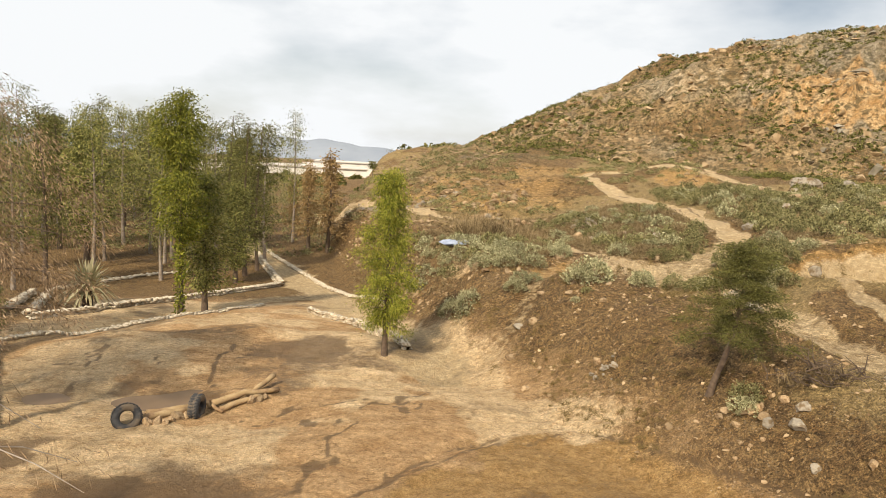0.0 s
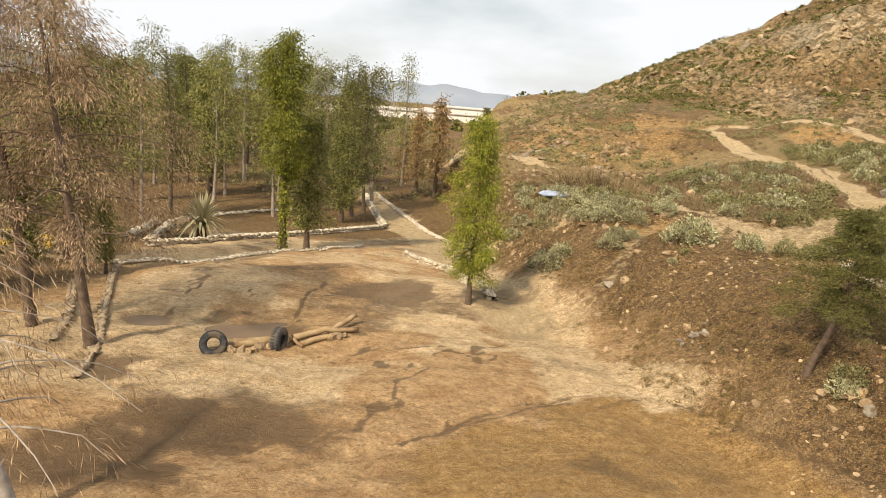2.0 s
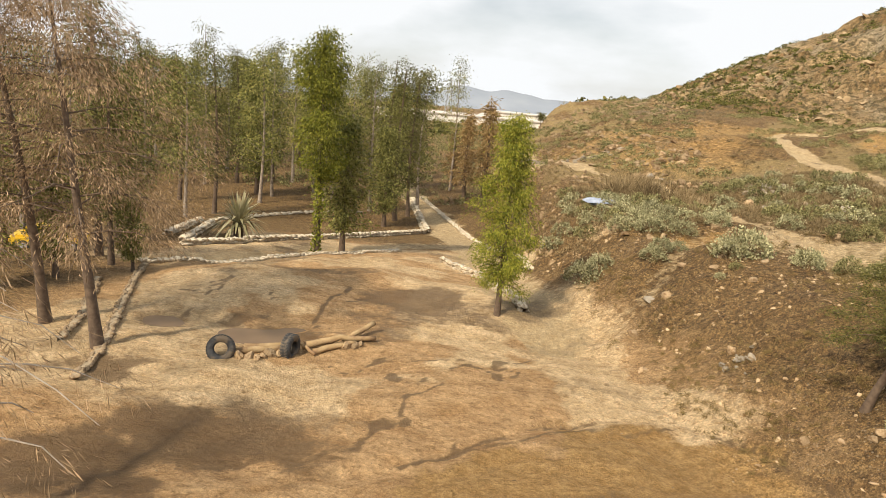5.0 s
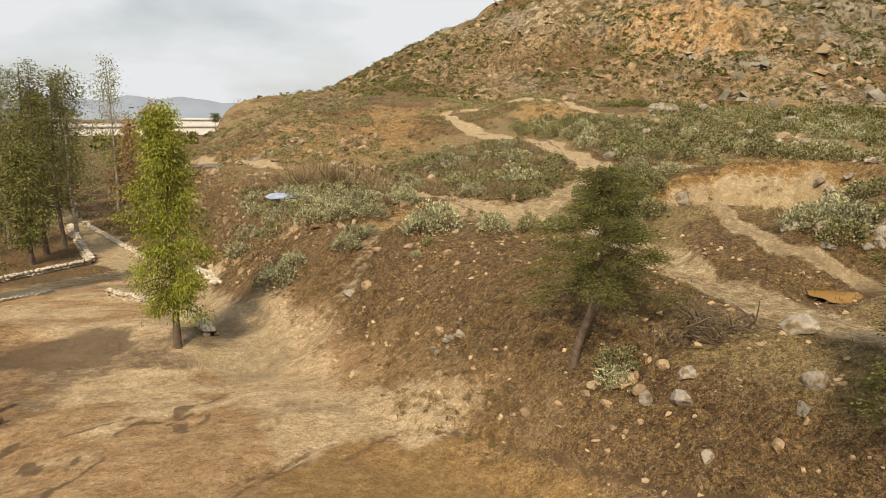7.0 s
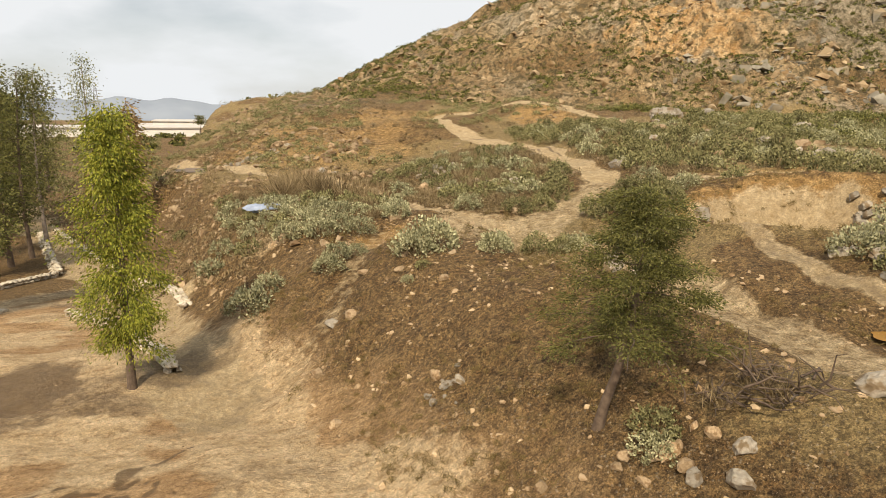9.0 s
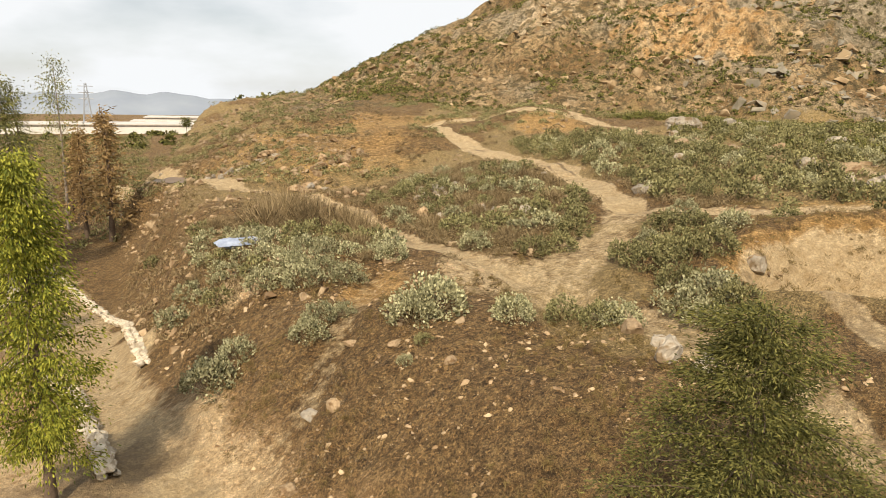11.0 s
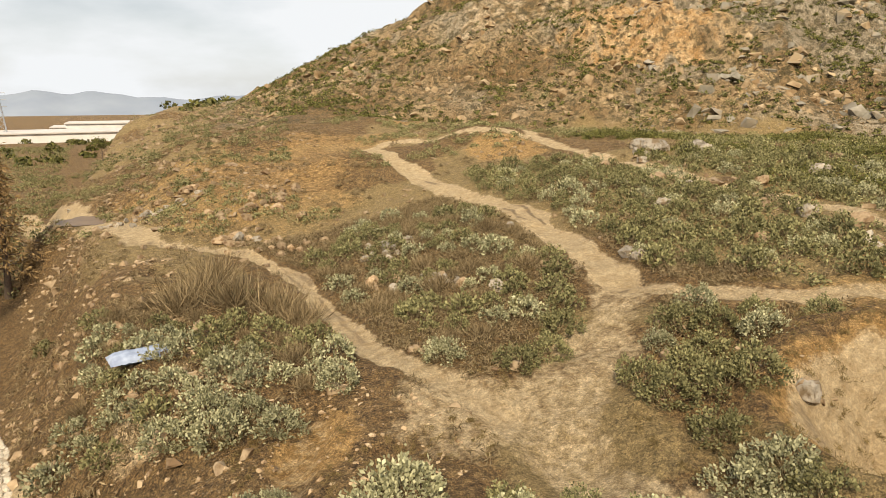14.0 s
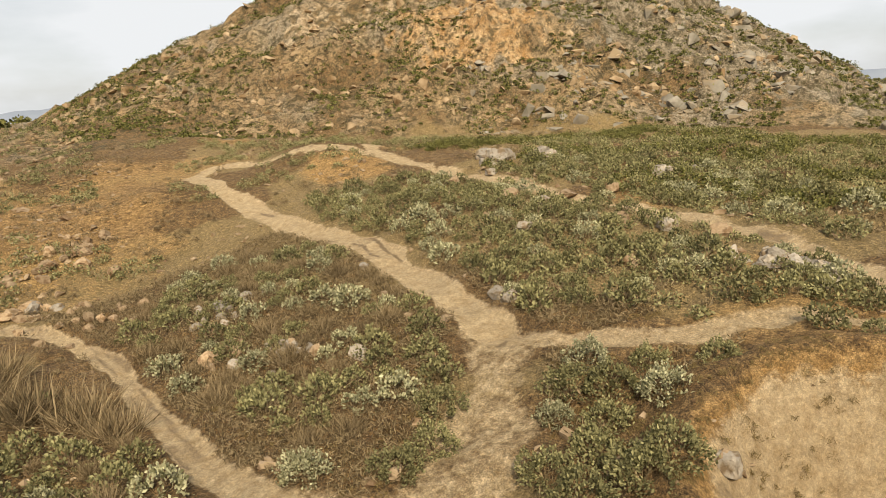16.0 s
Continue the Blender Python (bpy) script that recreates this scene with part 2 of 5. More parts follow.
    z = z + smooth(0.3, 2.0, d) * (1 - upland) * 0.12 * fractal(x / 0.9, y / 0.9, 41, 3)
    z = z * (1 - level) + 1.85 * level
    for line, half, worn, _ in TRAILS:
        z = z - worn * (1 - level) * (1 - smooth(0.5 * half, 1.5 * half, np.abs(along(line, x, y)[0])))
    far = smooth(220, 500, np.hypot(x, y))
    z = z * (1 - far) + far * (-4.0) - 0.027 * np.clip(np.hypot(x, y) - 190, 0, None)
    return z
# </H>


def grid_axis(fine, middle, reach):
    """Steps of a ground sheet: fine between two ends, coarser as far as the middle ends, then ever coarser to its reach."""
    a, b, s = fine
    c, d, m = middle
    inner = np.concatenate([np.arange(c, a, m), np.arange(a, b, s), np.arange(b, d + m, m)])
    out, far, step = [], 0.0, m
    while far < reach:
        step *= 1.12
        far += step
        out.append(far)
    out = np.array(out)
    return np.concatenate([c - out[::-1], inner, inner[-1] + out])


def hill_part(x, y):
    """How far a place belongs to the stony hill."""
    turn = np.degrees(np.arctan2(x - HILL_EYE[0], y - HILL_EYE[1]))
    reach = np.hypot(x - HILL_EYE[0], y - HILL_EYE[1]) / HILL_SCALE
    return smooth(63, 68, reach) * (1 - smooth(110, 150, reach)) * smooth(6, 12, turn) * (1 - smooth(80, 95, turn))


def sheet_mesh(name, gx, gy, height):
    xs, ys = np.meshgrid(gx, gy)
    zs = height(xs, ys)
    ny, nx = xs.shape
    mesh = bpy.data.meshes.new(name)
    mesh.vertices.add(nx * ny)
    mesh.vertices.foreach_set("co", np.stack([xs, ys, zs], -1).astype(np.float32).ravel())
    i = np.arange(nx * ny).reshape(ny, nx)
    quads = np.stack([i[:-1, :-1], i[:-1, 1:], i[1:, 1:], i[1:, :-1]], -1).reshape(-1, 4)
    mesh.loops.add(quads.size)
    mesh.loops.foreach_set("vertex_index", quads.ravel().astype(np.int32))
    mesh.polygons.add(len(quads))
    mesh.polygons.foreach_set("loop_start", np.arange(0, quads.size, 4, dtype=np.int32))
    craggy = (hill_part(xs, ys) > 0.4)[:-1, :-1].ravel()
    mesh.polygons.foreach_set("use_smooth", ~craggy)
    mesh.update()
    mesh.validate()
    return mesh, xs, ys, zs


GX = grid_axis((-12.5, 27, 0.16), (-60, 127, 0.64), 4200)
GY = grid_axis((9.5, 46, 0.16), (-20, 134, 0.64), 4200)
ground_mesh, XS, YS, ZS = sheet_mesh("ground", GX, GY, ground_height)
ground = tagged(new("ground", ground_mesh), "brown dirt ground with sandy trails and wet mud", "ground", kind="structure")


APRON = [(12, 0), (7.9, 10), (7.4, 12.2), (7.0, 14.2), (6.3, 15.8), (5.9, 17.5), (5.4, 20.0), (5.0, 22.2), (3.2, 26.5), (1.2, 32), (0.6, 45)]
SECOND_CRACK = [(-0.98, 12.69), (1.86, 14.58), (2.85, 15.20), (3.90, 15.05), (5.15, 15.76), (5.90, 15.15), (6.61, 13.76)]
RILLS = [
    [(-6.65, 22.37), (-6.58, 22.09), (-6.77, 21.34)], [(-1.27, 24.16), (-2.19, 23.61), (-3.53, 23.74), (-4.40, 22.32)], [(-9.97, 22.63), (-9.14, 21.60), (-8.60, 22.92), (-8.64, 20.65)],
    [(-4.21, 18.60), (-3.06, 17.47), (-1.25, 17.01), (1.45, 18.18), (2.27, 19.84)], [(-4.49, 12.13), (-2.86, 12.80), (-1.63, 12.97), (0.10, 13.52)], [(-4.84, 18.90), (-4.79, 22.77), (-4.56, 25.18)], [(-2.05, 13.23), (-0.78, 15.99), (0.90, 18.22)],
]


def cover_masks(x, y, z):
    """What covers the ground: worn trail, wet mud (with a patch of painted tree shade), orange clay, bare hill; then
    pale crust, grass, gravel.
    """
    wobble = 0.35 * fractal(x / 1.3, y / 1.3, 51, 3)
    trail = np.zeros_like(x)
    wet = np.zeros_like(x)
    for line, half, _, bare in TRAILS:
        away = along(line, x, y)[0]
        trail = np.maximum(trail, bare * (1 - smooth(0.6 * half, 1.35 * half, np.abs(away) + wobble * half)))
        rut = np.abs(np.abs(away + 0.25 * half * fractal(x / 2.5, y / 2.5, 47, 2)) - 0.42 * half)
        wet = np.maximum(wet, 0.72 * bare * (1 - smooth(0.05, 0.2, rut)) * smooth(-0.1, 0.4, fractal(x / 2, y / 2, 49, 3)))
    d, _ = along(MOUND_FOOT, x, y)
    flat = (1 - smooth(-1.5, 1.2, along(APRON, x, y)[0] + 1.6 * wobble)) * (1 - smooth(36, 40, y)) * smooth(-15, -11.5, x)
    # Hollows darken as wet mud; the one by the dead tree also paints its shade.
    for hx, hy, hr, hz in HOLLOWS:
        if hz < 0:
            wet = np.maximum(wet, 0.9 * smooth(-1.0, 0.0, fractal(x / 1.8, y / 1.2, 48, 3)) * (1 - smooth(0.4 * hr, 1.5 * hr, np.hypot((x - hx) / 1.4, y - hy) + wobble)))
    streak = fractal((x * 0.8 + y * 0.25) / 2.2, (y - 0.35 * x) / 0.7, 55, 4)
    for rill in RILLS:
        wet = np.maximum(wet, 0.92 * (1 - smooth(0.02, 0.13, np.abs(along(rill, x + 0.5 * wobble, y + 0.9 * fractal(x / 1.1, y / 1.1, 53, 2))[0]))))
    edge, _ = along(CRACK, x, y)
    edge = edge + 0.45 * wobble + 0.07 * fractal(x / 0.5, y / 0.5, 59, 2)
    broken = smooth(-0.5, 0.1, fractal(x / 1.6, y / 1.6, 60, 2))
    second = along(SECOND_CRACK, x, y)[0] + 0.35 * wobble + 0.06 * fractal(x / 0.5, y / 0.5, 58, 2)
    wet = np.maximum(wet, 0.85 * (0.45 + 0.55 * broken) * (1 - smooth(0.02, 0.15, np.abs(edge))))
    wet = np.maximum(wet, 0.75 * (1 - smooth(0.02, 0.15, np.abs(second))))
    wet = np.maximum(wet, 0.45 * flat * smooth(0.3, 0.65, streak))
    wet = np.maximum(wet, 0.6 * flat * smooth(0.25, 0.6, fractal(x / 3.0, y / 2.0, 57, 3) - 0.12 * np.abs(y - 25) / 5))
    clay = smooth(-0.5, 1.3, edge + 0.8 * fractal(x / 1.1, y / 1.1, 62, 3)) * (1 - smooth(5.5, 8, edge)) * smooth(-3, 1, x)
    clay = np.maximum(clay, 0.9 * (1 - smooth(-0.6, 0.5, along(APRON, x, y)[0] + wobble)) * (1 - smooth(13.6, 15.4, y + wobble)) * smooth(1, 4, x))
    pit = np.hypot((x - 19.0) / 1.15, y - 20.2)
    clay = np.maximum(clay, 0.8 * (1 - smooth(2.7, 3.9, pit + 0.5 * wobble)))
    clay = np.maximum(clay, 0.55 * smooth(0.25, 0.7, fractal(x / 11, y / 11, 61, 3)) * smooth(12, 20, d))
    trail = np.maximum(trail, 1.1 * (1 - smooth(2.3, 3.2, pit + 0.4 * wobble)))
    trail = np.maximum(trail, 0.62 * (1 - smooth(1.2, 2.8, np.hypot(x - 11.5, y - 26.4) + 2 * wobble)))
    clay = np.maximum(clay, 0.8 * (1 - smooth(0.7, 1.6, np.hypot(x - 8.4, y - 26.8) + wobble)))
    clay = np.maximum(clay, 0.55 * (1 - smooth(5, 12, np.hypot(x - 13, (y - 60) / 1.6) + 5 * wobble)))
    clay = np.maximum(clay, 0.8 * (1 - smooth(2, 4, np.hypot(x - 29, y - 52) + 2 * wobble)))
    reach = np.hypot(x - HILL_EYE[0], y - HILL_EYE[1]) / HILL_SCALE
    turn = np.degrees(np.arctan2(x - HILL_EYE[0], y - HILL_EYE[1]))
    hill = smooth(60, 68, reach + 3 * wobble) * smooth(6, 12, turn) * (1 - smooth(80, 95, turn))
    pale = flat * smooth(-0.55, 0.15, fractal(x / 4.5, y / 3.2, 63, 4)) * smooth(12, 16, y) * (1 - 0.8 * clay)
    pale = np.maximum(pale, 0.45 * (1 - smooth(0.2, 1.8, d)) * (1 - smooth(1.2, 3.0, np.hypot((x - 4.0) / 1.5, y - 20.8) + wobble)))
    pale = np.maximum(pale, 0.15 * (1 - smooth(1.6, 3.0, pit + wobble)))
    pale = np.maximum(pale, 0.9 * (1 - smooth(0.4, 1.2, np.hypot(x - 5.0, (y - 29.8) / 1.2) + wobble)))
    grass = smooth(-0.35, 0.4, fractal(x / 7, y / 7, 67, 4)) * (1 - flat) * smooth(2.0, 5.0, d)
    gravel = smooth(0.2, 2.0, d) * smooth(-0.2, 0.4, fractal(x / 5, y / 5, 71, 3))
    x, y = HILL_EYE[0] + (x - HILL_EYE[0]) / HILL_SCALE, HILL_EYE[1] + (y - HILL_EYE[1]) / HILL_SCALE
    bare = 1 - smooth(2.5, 9, np.hypot((x - 55) / 1.3, y - 67) + 7 * wobble)
    grey = smooth(58, 65, 0.85 * x + 0.15 * y + 8 * wobble) * smooth(50, 62, x)
    slab = (1 - smooth(4, 8, np.hypot((x - 47) / 1.3, y - 79) + 5 * wobble))
    return np.stack([trail, wet, clay, hill], -1), np.stack([pale, grass, gravel, flat], -1), np.stack([bare, grey, slab, 0 * x], -1)


def ground_material():
    mat = bpy.data.materials.new("dirt")
    mat.use_nodes = True
    n, l = mat.node_tree.nodes, mat.node_tree.links
    shader = n["Principled BSDF"]
    at = n.new("ShaderNodeTexCoord")

    def noise_at(scale, detail=6.0, rough=0.6, stretch=None):
        tex = n.new("ShaderNodeTexNoise")
        tex.inputs["Scale"].default_value, tex.inputs["Detail"].default_value, tex.inputs["Roughness"].default_value = scale, detail, rough
        if stretch:
            m = n.new("ShaderNodeMapping")
            m.inputs["Scale"].default_value, m.inputs["Rotation"].default_value = stretch, (0, 0, 0.35)
            l.new(at.outputs["Object"], m.inputs["Vector"])
            l.new(m.outputs["Vector"], tex.inputs["Vector"])
        else:
            l.new(at.outputs["Object"], tex.inputs["Vector"])
        return tex.outputs["Fac"]

    def ramp(value, a, b, ca=(0, 0, 0), cb=(1, 1, 1)):
        r = n.new("ShaderNodeValToRGB")
        r.color_ramp.elements[0].position, r.color_ramp.elements[1].position = a, b
        r.color_ramp.elements[0].color, r.color_ramp.elements[1].color = (*ca, 1), (*cb, 1)
        l.new(value, r.inputs["Fac"])
        return r.outputs["Color"]

    def mixed(factor, a, b):
        m = n.new("ShaderNodeMix")
        m.data_type = "RGBA"
        l.new(factor, m.inputs[0])
        for socket, value in ((6, a), (7, b)):
            if isinstance(value, tuple):
                m.inputs[socket].default_value = (*value, 1)
            else:
                l.new(value, m.inputs[socket])
        return m.outputs[2]

    def math_node(op, a, b):
        m = n.new("ShaderNodeMath")
        m.operation = op
        for k, value in enumerate((a, b)):
            if isinstance(value, (int, float)):
                m.inputs[k].default_value = value
            else:
                l.new(value, m.inputs[k])
        return m.outputs[0]

    def channels(name):
        a = n.new("ShaderNodeAttribute")
        a.attribute_name = name
        s = n.new("ShaderNodeSeparateColor")
        l.new(a.outputs["Color"], s.inputs[0])
        return s.outputs[0], s.outputs[1], s.outputs[2], a.outputs["Alpha"]

    trail, wet, clay, hill = channels("cover")
    pale, grass, gravel, flat = channels("cover_more")
    big, fine, grit, streaks = noise_at(0.35), noise_at(3.5, 8.0, 0.7), noise_at(24.0, 8.0, 0.75), noise_at(1.5, 9.0, 0.7, (0.75, 1.35, 1.0))
    edge = math_node("MULTIPLY", math_node("SUBTRACT", fine, 0.5), 0.9)

    def edged(mask, a=0.35, b=0.65):
        return ramp(math_node("ADD", mask, edge), a, b)

    soil = mixed(ramp(big, 0.35, 0.65), (0.145, 0.081, 0.030), (0.235, 0.138, 0.054))
    soil = mixed(ramp(noise_at(8.0, 5.0, 0.65), 0.42, 0.62), soil, (0.065, 0.038, 0.016))
    soil = mixed(ramp(fine, 0.4, 0.75), soil, (0.285, 0.184, 0.08))
    soil = mixed(math_node("MULTIPLY", ramp(grit, 0.5, 0.6), 0.75), soil, (0.04, 0.025, 0.011))
    soil = mixed(math_node("MULTIPLY", ramp(noise_at(55.0, 4.0, 0.7), 0.6, 0.68), 0.7), soil, (0.48, 0.36, 0.21))
    # Dry grass and litter.
    soil = mixed(math_node("MULTIPLY", edged(grass), 0.65), soil, mixed(grit, (0.17, 0.115, 0.045), (0.4, 0.3, 0.14)))
    # Orange clay.
    soil = mixed(math_node("MULTIPLY", edged(clay), 0.85), soil, mixed(ramp(fine, 0.35, 0.65), (0.27, 0.15, 0.048), (0.44, 0.275, 0.112)))
    # Dried mud, pale crust over brown.
    mud = mixed(ramp(streaks, 0.35, 0.65), (0.33, 0.192, 0.086), (0.55, 0.362, 0.19))
    fine_streaks = noise_at(5.5, 9.0, 0.75, (0.8, 1.3, 1.0))
    mud = mixed(math_node("MULTIPLY", ramp(fine_streaks, 0.52, 0.6), 0.6), mud, (0.21, 0.12, 0.05))
    soil = mixed(math_node("MULTIPLY", flat, math_node("SUBTRACT", 1.0, math_node("MULTIPLY", edged(clay), 0.9))), soil, mud)
    soil = mixed(math_node("MULTIPLY", edged(pale), math_node("SUBTRACT", 0.85, math_node("MULTIPLY", ramp(fine_streaks, 0.5, 0.62), 0.6))), soil, mixed(ramp(streaks, 0.35, 0.65), (0.48, 0.335, 0.18), (0.69, 0.525, 0.325)))
    soil = mixed(edged(trail), soil, mixed(ramp(fine, 0.3, 0.7), (0.35, 0.24, 0.12), (0.56, 0.43, 0.26)))
    # Hillside: orange earth, grey and buff stone, low scrub.
    stone = mixed(ramp(noise_at(0.09, 3.0), 0.42, 0.6), (0.36, 0.25, 0.13), (0.29, 0.235, 0.16))
    crag = n.new("ShaderNodeTexVoronoi")
    crag.inputs["Scale"].default_value, crag.feature = 0.9, "DISTANCE_TO_EDGE"
    l.new(at.outputs["Object"], crag.inputs["Vector"])
    stone = mixed(math_node("MULTIPLY", ramp(noise_at(2.2, 8.0, 0.75), 0.5, 0.58), 0.7), stone, (0.15, 0.095, 0.042))
    slope_tone = mixed(ramp(noise_at(0.13, 6.0), 0.42, 0.58), (0.185, 0.115, 0.052), stone)
    orange, grey, slab, _ = channels("hill_cover")
    slope_tone = mixed(math_node("MULTIPLY", edged(grey), 0.75), slope_tone, mixed(ramp(noise_at(0.6, 8.0, 0.7), 0.4, 0.6), (0.17, 0.135, 0.085), (0.35, 0.3, 0.22)))
    slope_tone = mixed(math_node("MULTIPLY", edged(slab), 0.8), slope_tone, mixed(ramp(noise_at(0.5, 6.0), 0.45, 0.55), (0.18, 0.12, 0.055), (0.5, 0.38, 0.24)))
    scrubby = math_node("MULTIPLY", math_node("SUBTRACT", 1.0, orange), 0.75)
    slope_tone = mixed(math_node("MULTIPLY", scrubby, ramp(noise_at(1.4, 8.0, 0.75), 0.5, 0.6)), slope_tone, (0.085, 0.07, 0.03))
    slope_tone = mixed(math_node("MULTIPLY", edged(orange), 0.8), slope_tone, mixed(ramp(noise_at(0.7, 8.0, 0.7), 0.4, 0.6), (0.34, 0.18, 0.06), (0.55, 0.38, 0.2)))
    slope_tone = mixed(math_node("MULTIPLY", ramp(noise_at(1.1, 9.0, 0.8), 0.5, 0.56), 0.8), slope_tone, (0.06, 0.048, 0.022))
    soil = mixed(edged(hill), soil, slope_tone)
    # Pebbles.
    pebble = n.new("ShaderNodeTexVoronoi")
    pebble.inputs["Scale"].default_value = 12.0
    l.new(at.outputs["Object"], pebble.inputs["Vector"])
    spots = math_node("MULTIPLY", ramp(pebble.outputs["Distance"], 0.2, 0.3, (1, 1, 1), (0, 0, 0)), ramp(noise_at(1.1, 3.0), 0.42, 0.56))
    soil = mixed(math_node("MULTIPLY", spots, math_node("MULTIPLY", gravel, 0.45)), soil, (0.36, 0.3, 0.22))
    # Grit: every grain has a tone of its own.
    grains = 0.0
    for size, least, most in ((9.0, 0.8, 1.2), (21.0, 0.62, 1.38), (52.0, 0.55, 1.45)):
        grain = n.new("ShaderNodeTexVoronoi")
        grain.inputs["Scale"].default_value = size
        l.new(at.outputs["Object"], grain.inputs["Vector"])
        tone = n.new("ShaderNodeSeparateColor")
        l.new(grain.outputs["Color"], tone.inputs[0])
        level = n.new("ShaderNodeMapRange")
        level.inputs["To Min"].default_value, level.inputs["To Max"].default_value = least, most
        l.new(tone.outputs[0], level.inputs["Value"])
        hsv = n.new("ShaderNodeHueSaturation")
        l.new(level.outputs["Result"], hsv.inputs["Value"])
        l.new(soil, hsv.inputs["Color"])
        soil = mixed(math_node("SUBTRACT", 1.0, math_node("MAXIMUM", math_node("MULTIPLY", flat, 0.6), math_node("MULTIPLY", trail, 0.65))), soil, hsv.outputs["Color"])
        grains = math_node("ADD", grains, math_node("MULTIPLY", tone.outputs[1], 1.6 / size))
    # Wet mud, plus the tree shade painted in with it.
    damp_and_shade = edged(wet, 0.4, 0.7)
    soil = mixed(math_node("MULTIPLY", damp_and_shade, 0.8), soil, (0.125, 0.074, 0.034))
    l.new(soil, shader.inputs["Base Color"])
    rough = n.new("ShaderNodeMapRange")
    rough.inputs["To Min"].default_value, rough.inputs["To Max"].default_value = 0.95, 0.62
    l.new(damp_and_shade, rough.inputs["Value"])
    l.new(rough.outputs["Result"], shader.inputs["Roughness"])
    shader.inputs["Specular IOR Level"].default_value = 0.25
    crags = math_node("MULTIPLY", math_node("MULTIPLY", hill, ramp(crag.outputs["Distance"], 0.0, 0.3)), 0.7)
    relief = math_node("ADD", math_node("MULTIPLY", grit, 0.35), math_node("ADD", math_node("MULTIPLY", math_node("ADD", fine, fine_streaks), 0.5), math_node("ADD", math_node("ADD", crags, grains), math_node("MULTIPLY", streaks, 0.5))))
    bump = n.new("ShaderNodeBump")
    bump.inputs["Strength"].default_value, bump.inputs["Distance"].default_value = 1.0, 0.2
    l.new(relief, bump.inputs["Height"])
    l.new(bump.outputs["Normal"], shader.inputs["Normal"])
    return mat


for mask_name, mask in zip(("cover", "cover_more", "hill_cover"), cover_masks(XS, YS, ZS)):
    layer = ground_mesh.color_attributes.new(mask_name, "FLOAT_COLOR", "POINT")
    layer.data.foreach_set("color", np.clip(mask, 0, 1).astype(np.float32).ravel())
ground_mesh.materials.append(ground_material())

# ---- building blocks ----
BARK = material("bark", (0.07, 0.045, 0.03), (0.13, 0.09, 0.06), scale=9.0, bump=0.6, bump_scale=30)
BARK_PALE = material("pale bark", (0.3, 0.25, 0.2), (0.16, 0.12, 0.09), scale=5.0, bump=0.4)
BARK_DRY = material("grey dead wood", (0.25, 0.21, 0.17), (0.36, 0.31, 0.26), scale=9.0, bump=0.5)
LEAF_LIME = leaf_material("yellow-green needles", (0.06, 0.08, 0.01), (0.32, 0.31, 0.045))
LEAF_DARK = leaf_material("dark green needles", (0.03, 0.035, 0.009), (0.2, 0.185, 0.055))
LEAF_MID = leaf_material("dull green leaves", (0.05, 0.06, 0.016), (0.31, 0.29, 0.09))
LEAF_BROWN = leaf_material("dry brown needles", (0.16, 0.1, 0.04), (0.32, 0.215, 0.1))
LEAF_PINK = leaf_material("dry tan foliage", (0.12, 0.08, 0.042), (0.45, 0.315, 0.195))
LEAF_SAGE = leaf_material("grey-green leaves", (0.11, 0.105, 0.048), (0.5, 0.47, 0.28), 0.7)
LEAF_BUSH = leaf_material("olive green leaves", (0.06, 0.056, 0.02), (0.34, 0.31, 0.145), 0.7)
TWIG = leaf_material("dry brown twigs", (0.07, 0.046, 0.02), (0.36, 0.27, 0.15), 0.8)
STRAW = leaf_material("straw grass blades", (0.11, 0.075, 0.027), (0.3, 0.215, 0.09), 0.8)
ROCK_TAN = material("buff rock", (0.24, 0.16, 0.085), (0.41, 0.3, 0.18), scale=2.5, bump=0.6, bump_scale=14, third=(0.17, 0.1, 0.045), third_scale=2.2, spread=0.3)
ROCK_GREY = material("grey rock", (0.22, 0.185, 0.14), (0.4, 0.35, 0.275), scale=2.5, bump=0.6, bump_scale=14, third=(0.16, 0.11, 0.06), third_scale=2.2, spread=0.3)
HILL_TAN = material("ochre hill rock", (0.19, 0.12, 0.055), (0.42, 0.31, 0.18), scale=0.8, bump=0.6, bump_scale=4, third=(0.2, 0.12, 0.05), third_scale=0.5)
HILL_GREY = material("grey hill rock", (0.15, 0.128, 0.09), (0.3, 0.265, 0.205), scale=0.8, bump=0.6, bump_scale=4, third=(0.24, 0.17, 0.09), third_scale=0.4)
WALL_STONE = material("wall stone", (0.42, 0.35, 0.25), (0.6, 0.53, 0.42), scale=4.0, bump=0.5, bump_scale=20, third=(0.3, 0.23, 0.15), third_scale=2.0, spread=0.22)
EDGE_STONE = material("dull edging stone", (0.2, 0.14, 0.08), (0.34, 0.25, 0.155), scale=4.0, bump=0.5, bump_scale=20, third=(0.14, 0.09, 0.05), third_scale=2.0, spread=0.25)
MORTAR = material("earth and mortar", (0.3, 0.24, 0.16), (0.38, 0.3, 0.2), scale=6.0)
RUBBER = material("worn rubber", (0.018, 0.018, 0.02), (0.05, 0.05, 0.052), scale=6.0, rough=0.75, bump=0.3, third=(0.12, 0.09, 0.06), third_scale=3.0)
LOG = material("weathered log", (0.27, 0.18, 0.085), (0.4, 0.285, 0.155), scale=5.0, bump=0.5, bump_scale=18, third=(0.2, 0.12, 0.06), third_scale=2.5)
rng = np.random.default_rng(7)


def height_at(x, y):
    return float(ground_height(np.array([float(x)]), np.array([float(y)]))[0])


